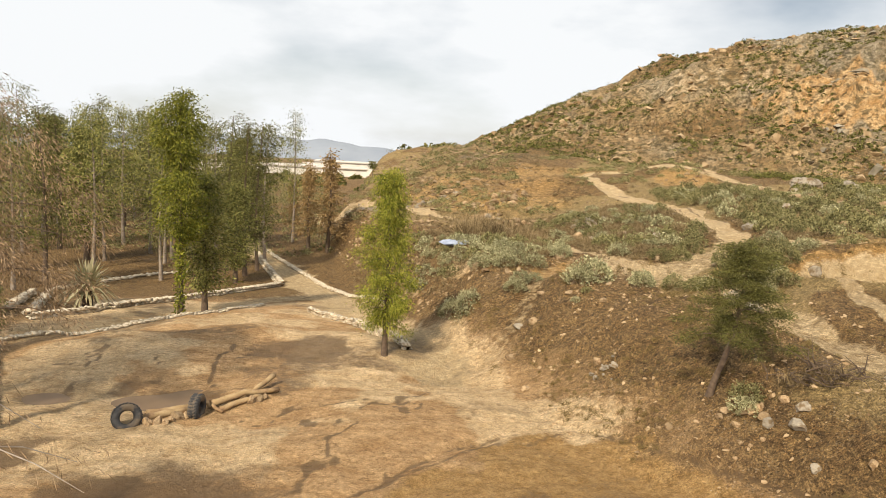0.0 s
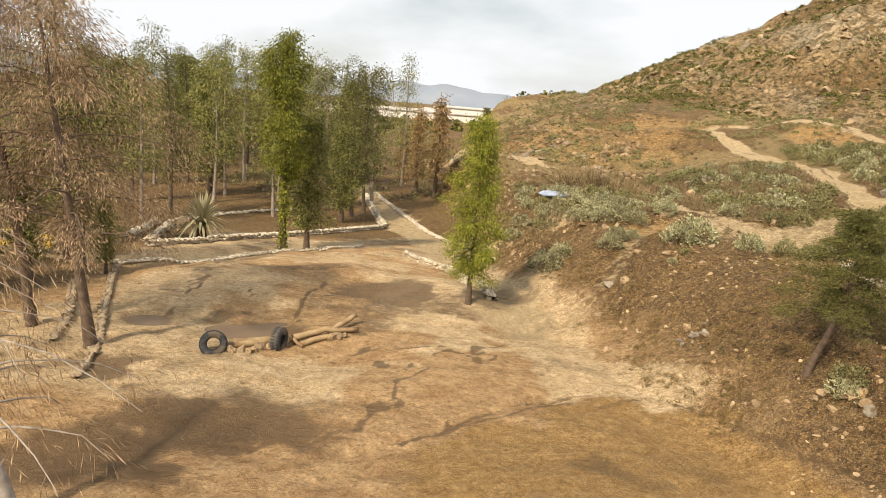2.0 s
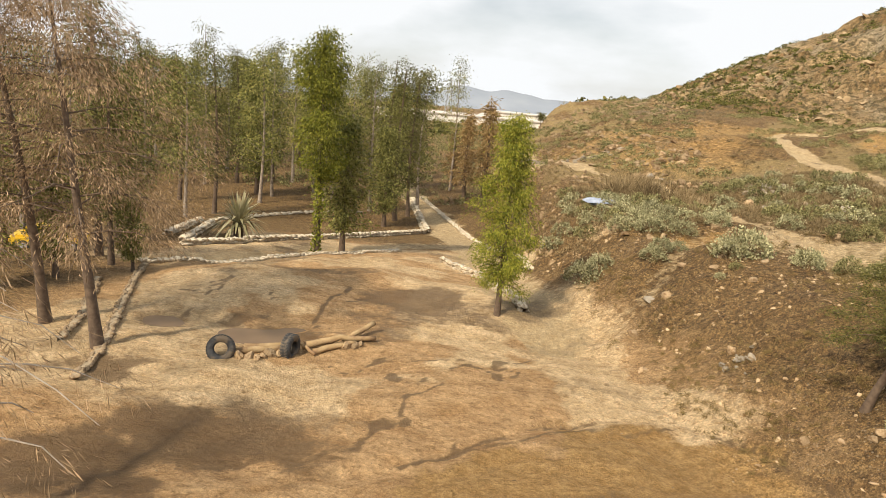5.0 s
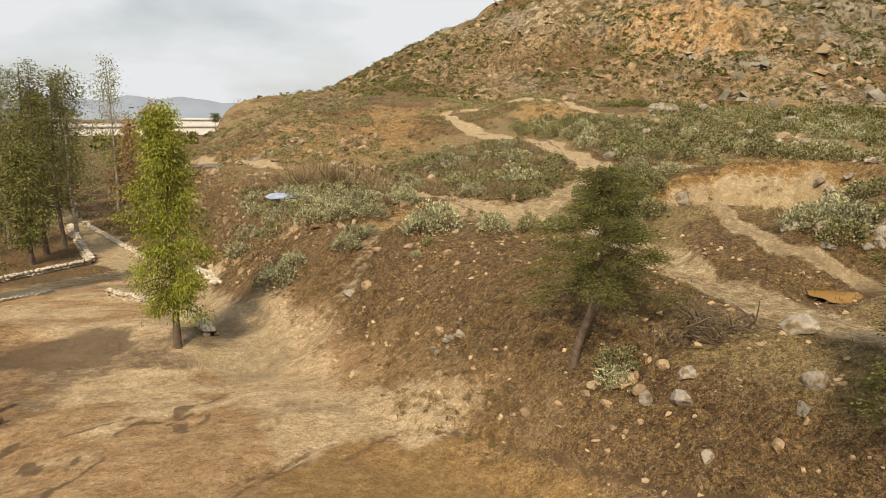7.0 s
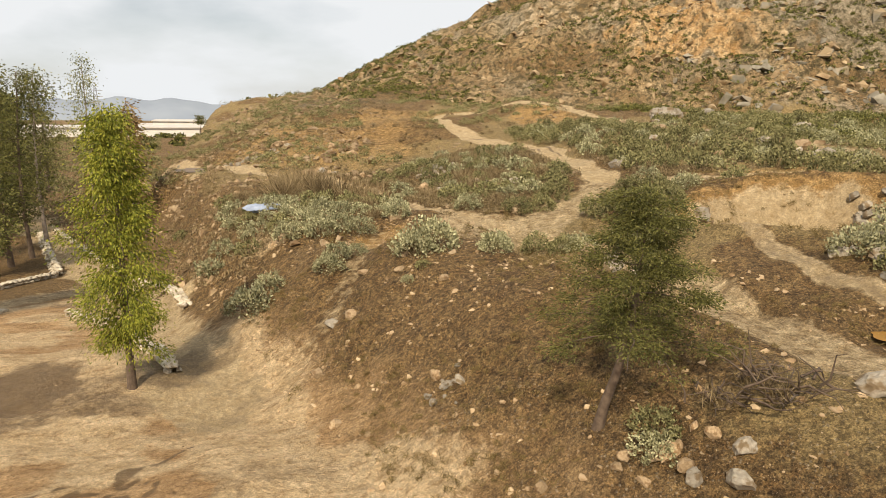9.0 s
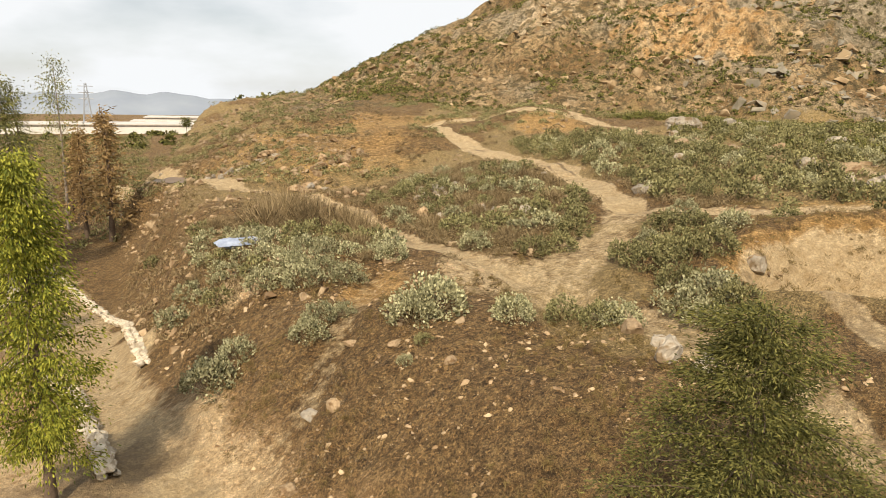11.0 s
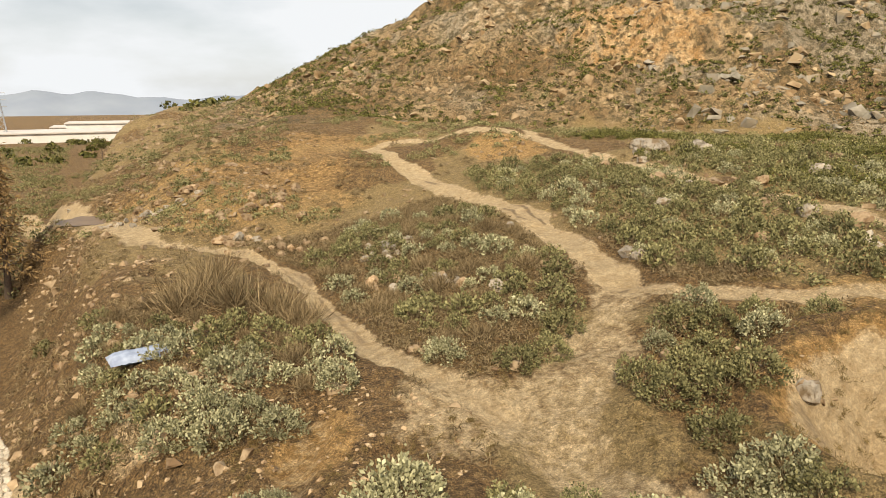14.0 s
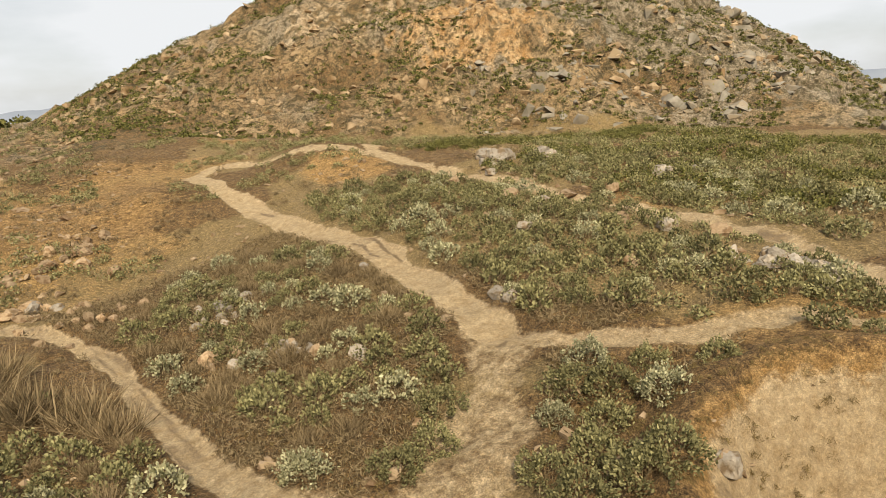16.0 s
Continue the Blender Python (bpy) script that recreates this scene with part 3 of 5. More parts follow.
def raw_mesh(name, verts, faces, mat, smooth_faces=False):
    """A mesh from arrays; the faces all have as many corners as the array has columns."""
    verts, faces = np.asarray(verts, np.float32), np.asarray(faces, np.int32)
    mesh = bpy.data.meshes.new(name)
    mesh.vertices.add(len(verts))
    mesh.vertices.foreach_set("co", verts.ravel())
    mesh.loops.add(faces.size)
    mesh.loops.foreach_set("vertex_index", faces.ravel())
    mesh.polygons.add(len(faces))
    mesh.polygons.foreach_set("loop_start", np.arange(0, faces.size, faces.shape[1], dtype=np.int32))
    mesh.polygons.foreach_set("use_smooth", np.full(len(faces), smooth_faces, dtype=bool))
    mesh.update()
    mesh.materials.append(mat)
    return mesh


def thing(name, x, y, label, category, group="", sink=0.0, turn=0.0, size=1.0):
    ob = new(name)
    ob.empty_display_size = 0.2
    ob.matrix_world = pose(x, y, height_at(x, y) - sink, 0, 0, turn) @ Matrix.Scale(size, 4)
    return tagged(ob, label, category, group)


def part(name, mesh, parent, label=""):
    ob = new(name, mesh)
    ob.parent = parent
    return tagged(ob, label)


def part_bm(name, bm, mat, parent, label=""):
    mesh = bpy.data.meshes.new(name)
    bm.to_mesh(mesh)
    bm.free()
    mesh.materials.append(mat)
    return part(name, mesh, parent, label)


def unit(v):
    return v / np.maximum(np.linalg.norm(v, axis=-1, keepdims=True), 1e-9)


def leaf_quads(centres, ways, length, width, r=rng):
    """Leaves: pointed quads along their ways, each turned at random about its own."""
    n = len(centres)
    ways = unit(ways)
    side = unit(np.cross(ways, unit(r.normal(size=(n, 3)))))
    l = (length * r.uniform(0.6, 1.3, n))[:, None]
    w = (width * r.uniform(0.7, 1.3, n))[:, None]
    tip = centres + ways * l * 0.5
    verts = np.stack([centres - ways * l * 0.5, centres + side * w * 0.5 + ways * l * 0.08, tip, centres - side * w * 0.5 + ways * l * 0.08], 1).reshape(-1, 3)
    return verts, np.arange(4 * n).reshape(-1, 4)


def tube(points, radii, sides=6):
    """Verts and quads of a tapering limb along points."""
    points, verts, faces = np.asarray(points, float), [], []
    for k, (p, r) in enumerate(zip(points, radii)):
        way = unit(points[min(k + 1, len(points) - 1)] - points[max(k - 1, 0)])
        a = unit(np.cross(way, (0.31, 0.92, 0.13)))
        b = np.cross(way, a)
        for s in range(sides):
            c = 2 * math.pi * s / sides
            verts.append(p + r * (a * math.cos(c) + b * math.sin(c)))
    for k in range(len(points) - 1):
        for s in range(sides):
            q = (s + 1) % sides
            faces.append((k * sides + s, k * sides + q, (k + 1) * sides + q, (k + 1) * sides + s))
    return np.array(verts), np.array(faces)


def joined(pieces):
    verts, faces, base = [], [], 0
    for v, f in pieces:
        verts.append(v)
        faces.append(f + base)
        base += len(v)
    return np.concatenate(verts), np.concatenate(faces)


def rock_shape(r, points=15):
    """A broken stone of about one metre across: flat facets round a few points, longer than it is high."""
    bm = bmesh.new()
    spread = r.uniform(0.75, 1.25, 3) * (0.62, 0.5, 0.42)
    for p in unit(r.normal(size=(points, 3))) * spread * r.uniform(0.8, 1.1, (points, 1)):
        bm.verts.new(p)
    bmesh.ops.convex_hull(bm, input=list(bm.verts))
    for v in [v for v in bm.verts if not v.link_faces]:
        bm.verts.remove(v)
    bmesh.ops.triangulate(bm, faces=list(bm.faces))
    bm.verts.index_update()
    made = np.array([v.co for v in bm.verts]), np.array([[v.index for v in f.verts] for f in bm.faces])
    bm.free()
    return made


ROCK_SHAPES = [rock_shape(rng, 24) for _ in range(8)]
def rough_rock(r):
    """A boulder of about one metre across: a ball cut by planes, with a rough broken skin."""
    bm = bmesh.new()
    bmesh.ops.create_icosphere(bm, subdivisions=3, radius=1)
    p = np.array([v.co for v in bm.verts])
    f = np.array([[v.index for v in face.verts] for face in bm.faces])
    bm.free()
    for way in unit(r.normal(size=(13, 3))):
        p = p - np.maximum(p @ way - r.uniform(0.5, 0.85), 0)[:, None] * way
    p = p * (1 + 0.045 * r.normal(size=(len(p), 1))) + 0.02 * r.normal(size=p.shape)
    return p * r.uniform(0.8, 1.2, 3) * (0.68, 0.56, 0.46), f


ROUGH_SHAPES = [rough_rock(rng) for _ in range(8)]
ROCK_MESHES = {m.name: [raw_mesh("rock", v, f, m) for v, f in (ROCK_SHAPES if m in (WALL_STONE, EDGE_STONE) else ROUGH_SHAPES)] for m in (ROCK_TAN, ROCK_GREY, WALL_STONE, EDGE_STONE)}
LOW_ROCKS = [rock_shape(rng, 10) for _ in range(14)]


def stone_stuff(name, label, places, sizes, mat, category="stones"):
    """Many small stones, lying on the ground, in one mesh."""
    zs = ground_height(places[:, 0], places[:, 1])
    kinds, pieces = rng.integers(len(LOW_ROCKS), size=len(places)), []
    for k, (v, f) in enumerate(LOW_ROCKS):
        mine = np.flatnonzero(kinds == k)
        turn, n = rng.uniform(0, 6.3, len(mine))[:, None], len(mine)
        w = v[None] * sizes[mine][:, None, None] * rng.uniform(0.75, 1.3, (n, 1, 3))
        at = np.stack([places[mine, 0], places[mine, 1], zs[mine] - 0.02 * sizes[mine]], -1)
        w = np.stack([w[..., 0] * np.cos(turn) - w[..., 1] * np.sin(turn), w[..., 0] * np.sin(turn) + w[..., 1] * np.cos(turn), w[..., 2]], -1) + at[:, None]
        pieces.append((w.reshape(-1, 3), (f[None] + np.arange(n)[:, None, None] * len(v)).reshape(-1, 3)))
    v, f = joined(pieces)
    return tagged(new(name, raw_mesh(name, v, f, mat)), label, category, kind="stuff")


# ---- trees ----
def crown_shape(r, h, bare, reach, limbs, outline, rise, droop, leaf, per_clump, clump, lean=(0, 0), thick=0.02, hang=0.3, clumps=5, gaps=0.0, flat=0.7):
    """Trunk and limbs, and leaves in clumps along the limbs. outline: the crown's width, from its foot to its top."""
    top = np.array([lean[0] * h, lean[1] * h, h])
    steps = np.linspace(0, 1, 9)
    bend = r.normal(size=2) * 0.012 * h
    line = np.stack([top[0] * steps + bend[0] * np.sin(steps * 3.1), top[1] * steps + bend[1] * np.sin(steps * 4.2), h * steps], -1)
    line[0, 2] -= 0.35
    radii = thick * h * (1.15 - steps) * np.where(steps < 0.05, 1.35, 1.0)
    wood, centres, ways = [tube(line, radii, 8)], [], []
    for k in range(limbs):
        share = (k + r.uniform(0, 0.9)) / limbs
        if r.uniform() < gaps:
            continue
        s = bare + (1 - bare) * share
        base = np.array([np.interp(s, steps, line[:, c]) for c in range(3)])
        turn = k * 2.4 + r.uniform(-0.5, 0.5)
        length = max(reach * np.interp(share, np.linspace(0, 1, len(outline)), outline) * r.uniform(0.45, 1.3), 0.1)
        out = np.array([math.cos(turn), math.sin(turn), 0.0])
        q = np.linspace(0, 1, 5)
        limb = base + out * (length * q)[:, None] + np.array([0, 0, 1.0]) * (length * (rise * q - droop * q * q))[:, None]
        limb += r.normal(size=limb.shape) * 0.03 * length * q[:, None]
        wood.append(tube(limb, np.interp(q, [0, 1], [0.28 * thick * h * (1.2 - s), 0.006]), 4))
        for c in range(clumps):
            f = r.uniform(0.22, 1.05)
            at = np.array([np.interp(min(f, 1), q, limb[:, d]) for d in range(3)])
            n = max(int(per_clump * r.uniform(0.6, 1.3)), 1)
            spots = at + r.normal(size=(n, 3)) * clump * (1, 1, flat)
            centres.append(spots)
            ways.append(unit(spots - at) * 0.7 + out * 0.5 + np.array([0, 0, -hang]) + r.normal(size=(n, 3)) * 0.35)
    centres, ways = np.concatenate(centres), np.concatenate(ways)
    lv, lf = leaf_quads(centres, ways, leaf[0], leaf[1], r)
    return wood, (lv, lf)


def tree_meshes(seed, bark, leaves, apart=False, **shape):
    """Meshes for the trunk, the crown and, for a tree seen from near by (limbs apart), every limb."""
    wood, crown = crown_shape(np.random.default_rng(seed), **shape)
    crown = raw_mesh("crown", *crown, leaves)
    if not apart:
        return raw_mesh("trunk", *joined(wood), bark, True), crown
    return (raw_mesh("trunk", *wood[0], bark, True), crown, *[raw_mesh("limb", *limb, bark, True) for limb in wood[1:]])


def plant(name, meshes, x, y, label, group="", turn=0.0, size=1.0, category="tree"):
    ob = thing(name, x, y, label, category, group, 0.02, turn, size)
    part("trunk", meshes[0], ob)
    part("crown", meshes[1], ob)
    for limb in meshes[2:]:
        part("limb", limb, ob)
    return ob


slim = tree_meshes(11, BARK, LEAF_LIME, True, h=6.55, bare=0.16, reach=1.05, limbs=74, outline=(0.55, 0.9, 1.0, 0.95, 0.95, 0.85, 0.7, 0.5, 0.25), rise=0.25, droop=0.45, leaf=(0.085, 0.03), per_clump=115, clump=0.17, hang=0.9, clumps=4, thick=0.014)
plant("slim_conifer", slim, 0.85, 22.73, "slim yellow-green conifer with drooping foliage beside a stone wall")
tall = tree_meshes(12, BARK, LEAF_LIME, True, h=11.2, bare=0.34, reach=1.5, limbs=95, outline=(0.3, 0.55, 0.9, 1.0, 0.85, 0.6, 0.75, 0.8, 0.6, 0.3), rise=0.35, droop=0.4, leaf=(0.14, 0.055), per_clump=80, clump=0.27, hang=0.9, clumps=4, thick=0.01, gaps=0.3)
tall_tree = plant("tall_tree", tall, -7.75, 31.9, "tall bright green tree with an ivy-clad bare trunk", size=0.9)
ivy_at = np.stack([rng.normal(0, 0.16, 900), rng.normal(0, 0.16, 900), rng.uniform(0.1, 4.6, 900)], -1)
part("ivy", raw_mesh("ivy", *leaf_quads(ivy_at, rng.normal(size=(900, 3)), 0.2, 0.1), LEAF_LIME), tall_tree, "yellow-green ivy round the trunk")
cedar = tree_meshes(13, BARK, LEAF_DARK, True, h=3.95, bare=0.38, reach=1.65, limbs=52, outline=(0.8, 1.0, 0.8, 0.9, 0.6, 0.62, 0.42, 0.42, 0.28), rise=0.14, droop=0.2, leaf=(0.06, 0.017), per_clump=150, clump=0.14, flat=0.45, hang=0.15, clumps=7, gaps=0.08, lean=(0.17, -0.06), thick=0.021)
plant("cedar", cedar, 8.29, 14.47, "dark green cedar with a leaning trunk on the slope")
plant("cedar", cedar, 10.1, 8.5, "dark cedar on the bank with a bent trunk", turn=40, size=1.05)

dry_tree = tree_meshes(14, BARK, LEAF_PINK, True, h=9.6, bare=0.3, reach=3.5, limbs=56, outline=(0.75, 0.95, 1.0, 0.95, 0.85, 0.7, 0.55, 0.4, 0.2), rise=0.35, droop=0.5, leaf=(0.13, 0.02), per_clump=110, clump=0.27, hang=1.0, clumps=6, lean=(-0.13, 0.02), thick=0.013, gaps=0.15)
plant("dry_tree", dry_tree, -9.36, 16.46, "tree with dry tan hanging foliage and a leaning trunk")
plant("dry_tree", dry_tree, -11.67, 17.79, "dry tan tree behind the low stone edging", turn=70, size=1.05)
dead = tree_meshes(15, BARK_DRY, LEAF_PINK, True, h=5.2, bare=0.3, reach=2.4, limbs=34, outline=(1, 1, 0.8, 0.5), rise=0.2, droop=0.5, leaf=(0.26, 0.016), per_clump=15, clump=0.26, hang=1.3, clumps=6, lean=(-0.32, 0.16), thick=0.026)
plant("dead_tree", dead, -6.80, 8.94, "bare grey tree with a few dry drooping twigs")

pine = tree_meshes(21, BARK, LEAF_DARK, h=11.5, bare=0.2, reach=1.7, limbs=50, outline=(0.6, 1.0, 0.95, 0.85, 0.75, 0.6, 0.5, 0.3), rise=0.2, droop=0.3, leaf=(0.19, 0.058), per_clump=31, clump=0.3, hang=0.4, clumps=4, gaps=0.22, thick=0.012)
green = tree_meshes(22, BARK_PALE, LEAF_MID, h=11.0, bare=0.25, reach=2.0, limbs=44, outline=(0.5, 0.9, 1.0, 1.0, 0.8, 0.7, 0.5, 0.35), rise=0.7, droop=0.35, leaf=(0.18, 0.075), per_clump=30, clump=0.36, hang=0.6, clumps=4, gaps=0.18, thick=0.011)
wispy = tree_meshes(23, BARK_PALE, LEAF_MID, h=12.0, bare=0.3, reach=1.7, limbs=50, outline=(0.7, 1.0, 0.9, 0.8, 0.7, 0.8, 0.6, 0.4), rise=1.2, droop=0.5, leaf=(0.19, 0.065), per_clump=22, clump=0.36, hang=0.8, clumps=4, gaps=0.25, thick=0.009)
brown = tree_meshes(24, BARK, LEAF_BROWN, h=7.8, bare=0.18, reach=1.5, limbs=56, outline=(0.8, 1.0, 0.9, 0.75, 0.6, 0.45, 0.2), rise=0.1, droop=0.15, leaf=(0.3, 0.09), per_clump=11, clump=0.24, hang=0.3, clumps=5, gaps=0.1)
dense = tree_meshes(25, BARK, LEAF_MID, h=7.0, bare=0.18, reach=1.35, limbs=66, outline=(0.7, 1.0, 1.0, 0.9, 0.75, 0.55, 0.3), rise=0.4, droop=0.4, leaf=(0.17, 0.07), per_clump=42, clump=0.26, hang=0.5, clumps=4)
KINDS = {
    "pine": (pine, "pine", "dark green pine in the grove"),
    "green": (green, "broadleaf_tree", "dull green broadleaf tree with a pale trunk"),
    "wispy": (wispy, "eucalyptus", "thin wispy eucalyptus with pale bark"),
    "brown": (brown, "brown_conifer", "dry reddish-brown conifer above the stone wall"),
    "dense": (dense, "bushy_tree", "bushy green tree at the edge of the grove"),
}
GROVE = [
    ("dense", -7.0, 34.1, 0.95), ("pine", -6.5, 49.5, 0.96), ("pine", -5.8, 51.7, 0.94), ("green", -8.9, 52.3, 0.98), ("wispy", -3.7, 67.3, 1.02),
    ("brown", -0.4, 61.5, 1.15), ("brown", -2.1, 63.5, 1.00), ("brown", -3.9, 73.2, 0.74), ("green", -17.2, 51.0, 1.01), ("pine", -18.1, 44.6, 0.95),
    ("green", -18.5, 41.1, 0.87), ("pine", -22.5, 48.8, 0.93), ("wispy", -17.3, 54.2, 0.96), ("dense", -12.5, 23.9, 0.41), ("pine", -14.8, 25.6, 0.89),
    ("dense", -16.7, 30.4, 1.05), ("pine", -13.6, 24.4, 0.69), ("green", -11.8, 47.3, 0.89), ("dense", -6.9, 47.0, 0.96), ("wispy", -12.9, 53.8, 0.98), ("dense", -15.2, 19.9, 0.79), ("green", -17.2, 21.8, 0.67), ("pine", -18.8, 25.8, 0.74), ("dense", -14.1, 21.9, 0.65), ("green", -21.1, 30.1, 0.79),
]
for k in range(44):
    row = k // 11
    GROVE.append((("green", "pine", "wispy", "green", "dense", "pine", "wispy")[k % 7], -6.5 - 3.1 * (k % 11) - row * 1.3 + rng.uniform(-1.2, 1.2), 57 + row * 8.5 + rng.uniform(-3, 3), rng.uniform(0.9, 1.1) * (1.5 if k % 7 == 4 else 1)))
for kind, x, y, size in GROVE:
    meshes, name, label = KINDS[kind]
    plant(name, meshes, x, y, label, "trees of the grove", rng.uniform(0, 360), size)

# ---- shrubs ----
def bush_mesh(seed, leaves, heads, per_head, width, height, leaf):
    """A low rounded shrub: leaf heads on a dome, thinner towards its foot."""
    r = np.random.default_rng(seed)
    turn, lift = r.uniform(0, 2 * math.pi, heads), np.arccos(r.uniform(0.0, 1, heads))
    out = r.uniform(0.78, 1.0, heads) * (1 + 0.2 * np.sin(turn * 3 + seed) * np.sin(lift) + 0.12 * np.sin(turn * 5 + 2 * seed))
    head = np.stack([np.sin(lift) * np.cos(turn) * width * out, np.sin(lift) * np.sin(turn) * width * out, np.cos(lift) * height * out + 0.06], -1)
    spots = (head[:, None] + r.normal(size=(heads, per_head, 3)) * 0.045).reshape(-1, 3)
    ways = np.repeat(unit(head), per_head, 0) + r.normal(size=spots.shape) * 0.55 + np.array([0, 0, 0.3])
    spots[:, 2] = np.maximum(spots[:, 2], 0.01)
    return raw_mesh("foliage", *leaf_quads(spots, ways, *leaf, r), leaves)


def stem_mesh(seed, width, height, count=14):
    r = np.random.default_rng(seed)
    pieces = []
    for _ in range(count):
        turn, lift = r.uniform(0, 6.3), r.uniform(0.2, 1.3)
        end = np.array([math.cos(turn) * math.sin(lift) * width, math.sin(turn) * math.sin(lift) * width, math.cos(lift) * height]) * r.uniform(0.6, 0.95)
        mid = end * 0.5 + r.normal(size=3) * 0.03
        pieces.append(tube([(0, 0, -0.05), mid, end], (0.012, 0.008, 0.004), 3))
    return raw_mesh("stem", *joined(pieces), TWIG)


def twig_mesh(seed, count, width, height, thin=0.012, mat=TWIG):
    """A leafless or straw-like shrub: fine stalks spreading from its foot."""
    r = np.random.default_rng(seed)
    foot = r.normal(size=(count, 3)) * (0.25 * width, 0.25 * width, 0)
    way = unit(r.normal(size=(count, 3)) * (0.55, 0.55, 0.3) + np.array([0, 0, 0.75]))
    length = height * r.uniform(0.5, 1.15, count)
    return raw_mesh("twig_crown", *leaf_quads(foot + way * length[:, None] * 0.5, way, height, thin, r), mat)


SAGE = [(bush_mesh(30 + k, LEAF_SAGE, 125, 11, 0.52, 0.54, (0.07, 0.045)), stem_mesh(40 + k, 0.5, 0.45)) for k in range(4)]
OLIVE = [(bush_mesh(50 + k, LEAF_BUSH, 125, 11, 0.52, 0.52, (0.07, 0.045)), stem_mesh(60 + k, 0.5, 0.45)) for k in range(4)]
DRY = [(twig_mesh(70 + k, 420, 0.7, 0.62), stem_mesh(80 + k, 0.45, 0.4)) for k in range(3)]
FAR_SAGE = [(bush_mesh(130 + k, LEAF_SAGE, 75, 7, 0.52, 0.54, (0.1, 0.062)), SAGE[k][1]) for k in range(4)]
FAR_OLIVE = [(bush_mesh(150 + k, LEAF_BUSH, 75, 7, 0.52, 0.52, (0.1, 0.062)), OLIVE[k][1]) for k in range(4)]
BUSH = {
    "sage": (SAGE, "sage_bush", "rounded grey-green sagebrush on dry dirt", "foliage"),
    "olive": (OLIVE, "green_bush", "low olive green shrub on dry dirt", "foliage"),
    "dry": (DRY, "dry_shrub", "dry brown leafless shrub on the plateau", "twig_crown"),
}


def bush(kind, x, y, size):
    pool, name, label, leafy = BUSH[kind]
    if y > 29 or x > 22:
        pool = {"sage": FAR_SAGE, "olive": FAR_OLIVE}.get(kind, pool)
    meshes = pool[rng.integers(len(pool))]
    ob = thing(name, x, y, label, "shrub", "shrubs on the plateau", 0.03, rng.uniform(0, 360), size)
    part(leafy, meshes[0], ob)
    part("stem", meshes[1], ob)
    return ob


def inside(poly, x, y):
    odd = False
    for (ax, ay), (bx, by) in zip(poly, poly[1:] + poly[:1]):
        if (ay > y) != (by > y) and x < ax + (y - ay) / (by - ay) * (bx - ax):
            odd = not odd
    return odd


def off_trail(x, y, room=0.35):
    return all(abs(float(along(line, np.array(x), np.array(y))[0])) > half + room for line, half, _, _ in TRAILS)


NOTED = [
    ("sage", 3.9, 25.4, 1.35), ("sage", 4.6, 25.9, 1.0), ("sage", 6.1, 24.6, 0.9), ("sage", 6.5, 25.1, 0.8), ("sage", 7.1, 25.2, 0.6), ("sage", 8.9, 23.5, 1.5), ("sage", 8.2, 23.2, 1.2),
    ("sage", 10.2, 22.1, 0.95), ("olive", 10.4, 22.6, 0.8), ("olive", 11.3, 21.8, 0.85), ("olive", 11.7, 21.0, 0.9), ("sage", 12.1, 20.9, 1.0), ("sage", 5.6, 28.5, 1.1), ("sage", 6.6, 27.9, 1.15),
    ("olive", 8.1, 22.2, 0.4), ("sage", 7.6, 21.9, 0.35), ("sage", 5.0, 30.6, 0.9), ("olive", 2.5, 44, 1.0), ("sage", 4.4, 36.3, 1.2), ("sage", 7.8, 27.5, 1.0), ("sage", 9.5, 28.6, 1.0),
    ("olive", 15.1, 23.8, 1.1), ("sage", 13.8, 20.8, 1.1), ("sage", 14.5, 20.6, 1.15), ("olive", 14.4, 19.9, 1.0), ("olive", 14.9, 22.2, 1.1), ("sage", 13.7, 20.0, 0.9), ("olive", 16.1, 23.2, 1.2),
    ("olive", 9.4, 31.4, 1.0), ("sage", 10.0, 30.4, 1.1), ("olive", 10.1, 32.3, 0.9), ("sage", 12.2, 28.5, 1.0), ("olive", 13.6, 27.2, 1.0), ("sage", 12.5, 35.8, 0.9), ("olive", 15.2, 24.7, 1.0),
    ("olive", 17.7, 26.1, 1.1), ("olive", 18.3, 25.4, 1.1), ("olive", 16.7, 23.0, 1.2), ("sage", 18.5, 24.2, 1.1), ("olive", 20.4, 24.0, 0.9), ("olive", 19.6, 25.3, 0.9), ("sage", 8.6, 13.3, 0.7),
    ("olive", 8.9, 13.6, 0.8), ("olive", 17.0, 30.3, 1.1), ("olive", 16.5, 29.2, 1.1), ("olive", 15.6, 28.2, 1.1), ("olive", 14.7, 27.4, 1.0), ("olive", 18.0, 31.5, 1.1),
    ("dry", 8.8, 37.0, 2.3), ("dry", 9.8, 35.8, 2.1), ("dry", 7.8, 39.0, 2.2), ("dry", 7.0, 37.6, 2.0), ("dry", 10.2, 34.3, 1.6), ("dry", 8.6, 40.5, 2.0),
    ("sage", 15.9, 15.8, 1.1), ("sage", 16.5, 15.0, 1.2), ("sage", 17.0, 15.9, 1.1), ("olive", 15.8, 14.7, 1.0), ("olive", 17.3, 14.9, 1.1), ("olive", 20.6, 17.6, 1.2), ("sage", 21.3, 18.4, 1.2),
]
for row in NOTED:
    bush(*row)
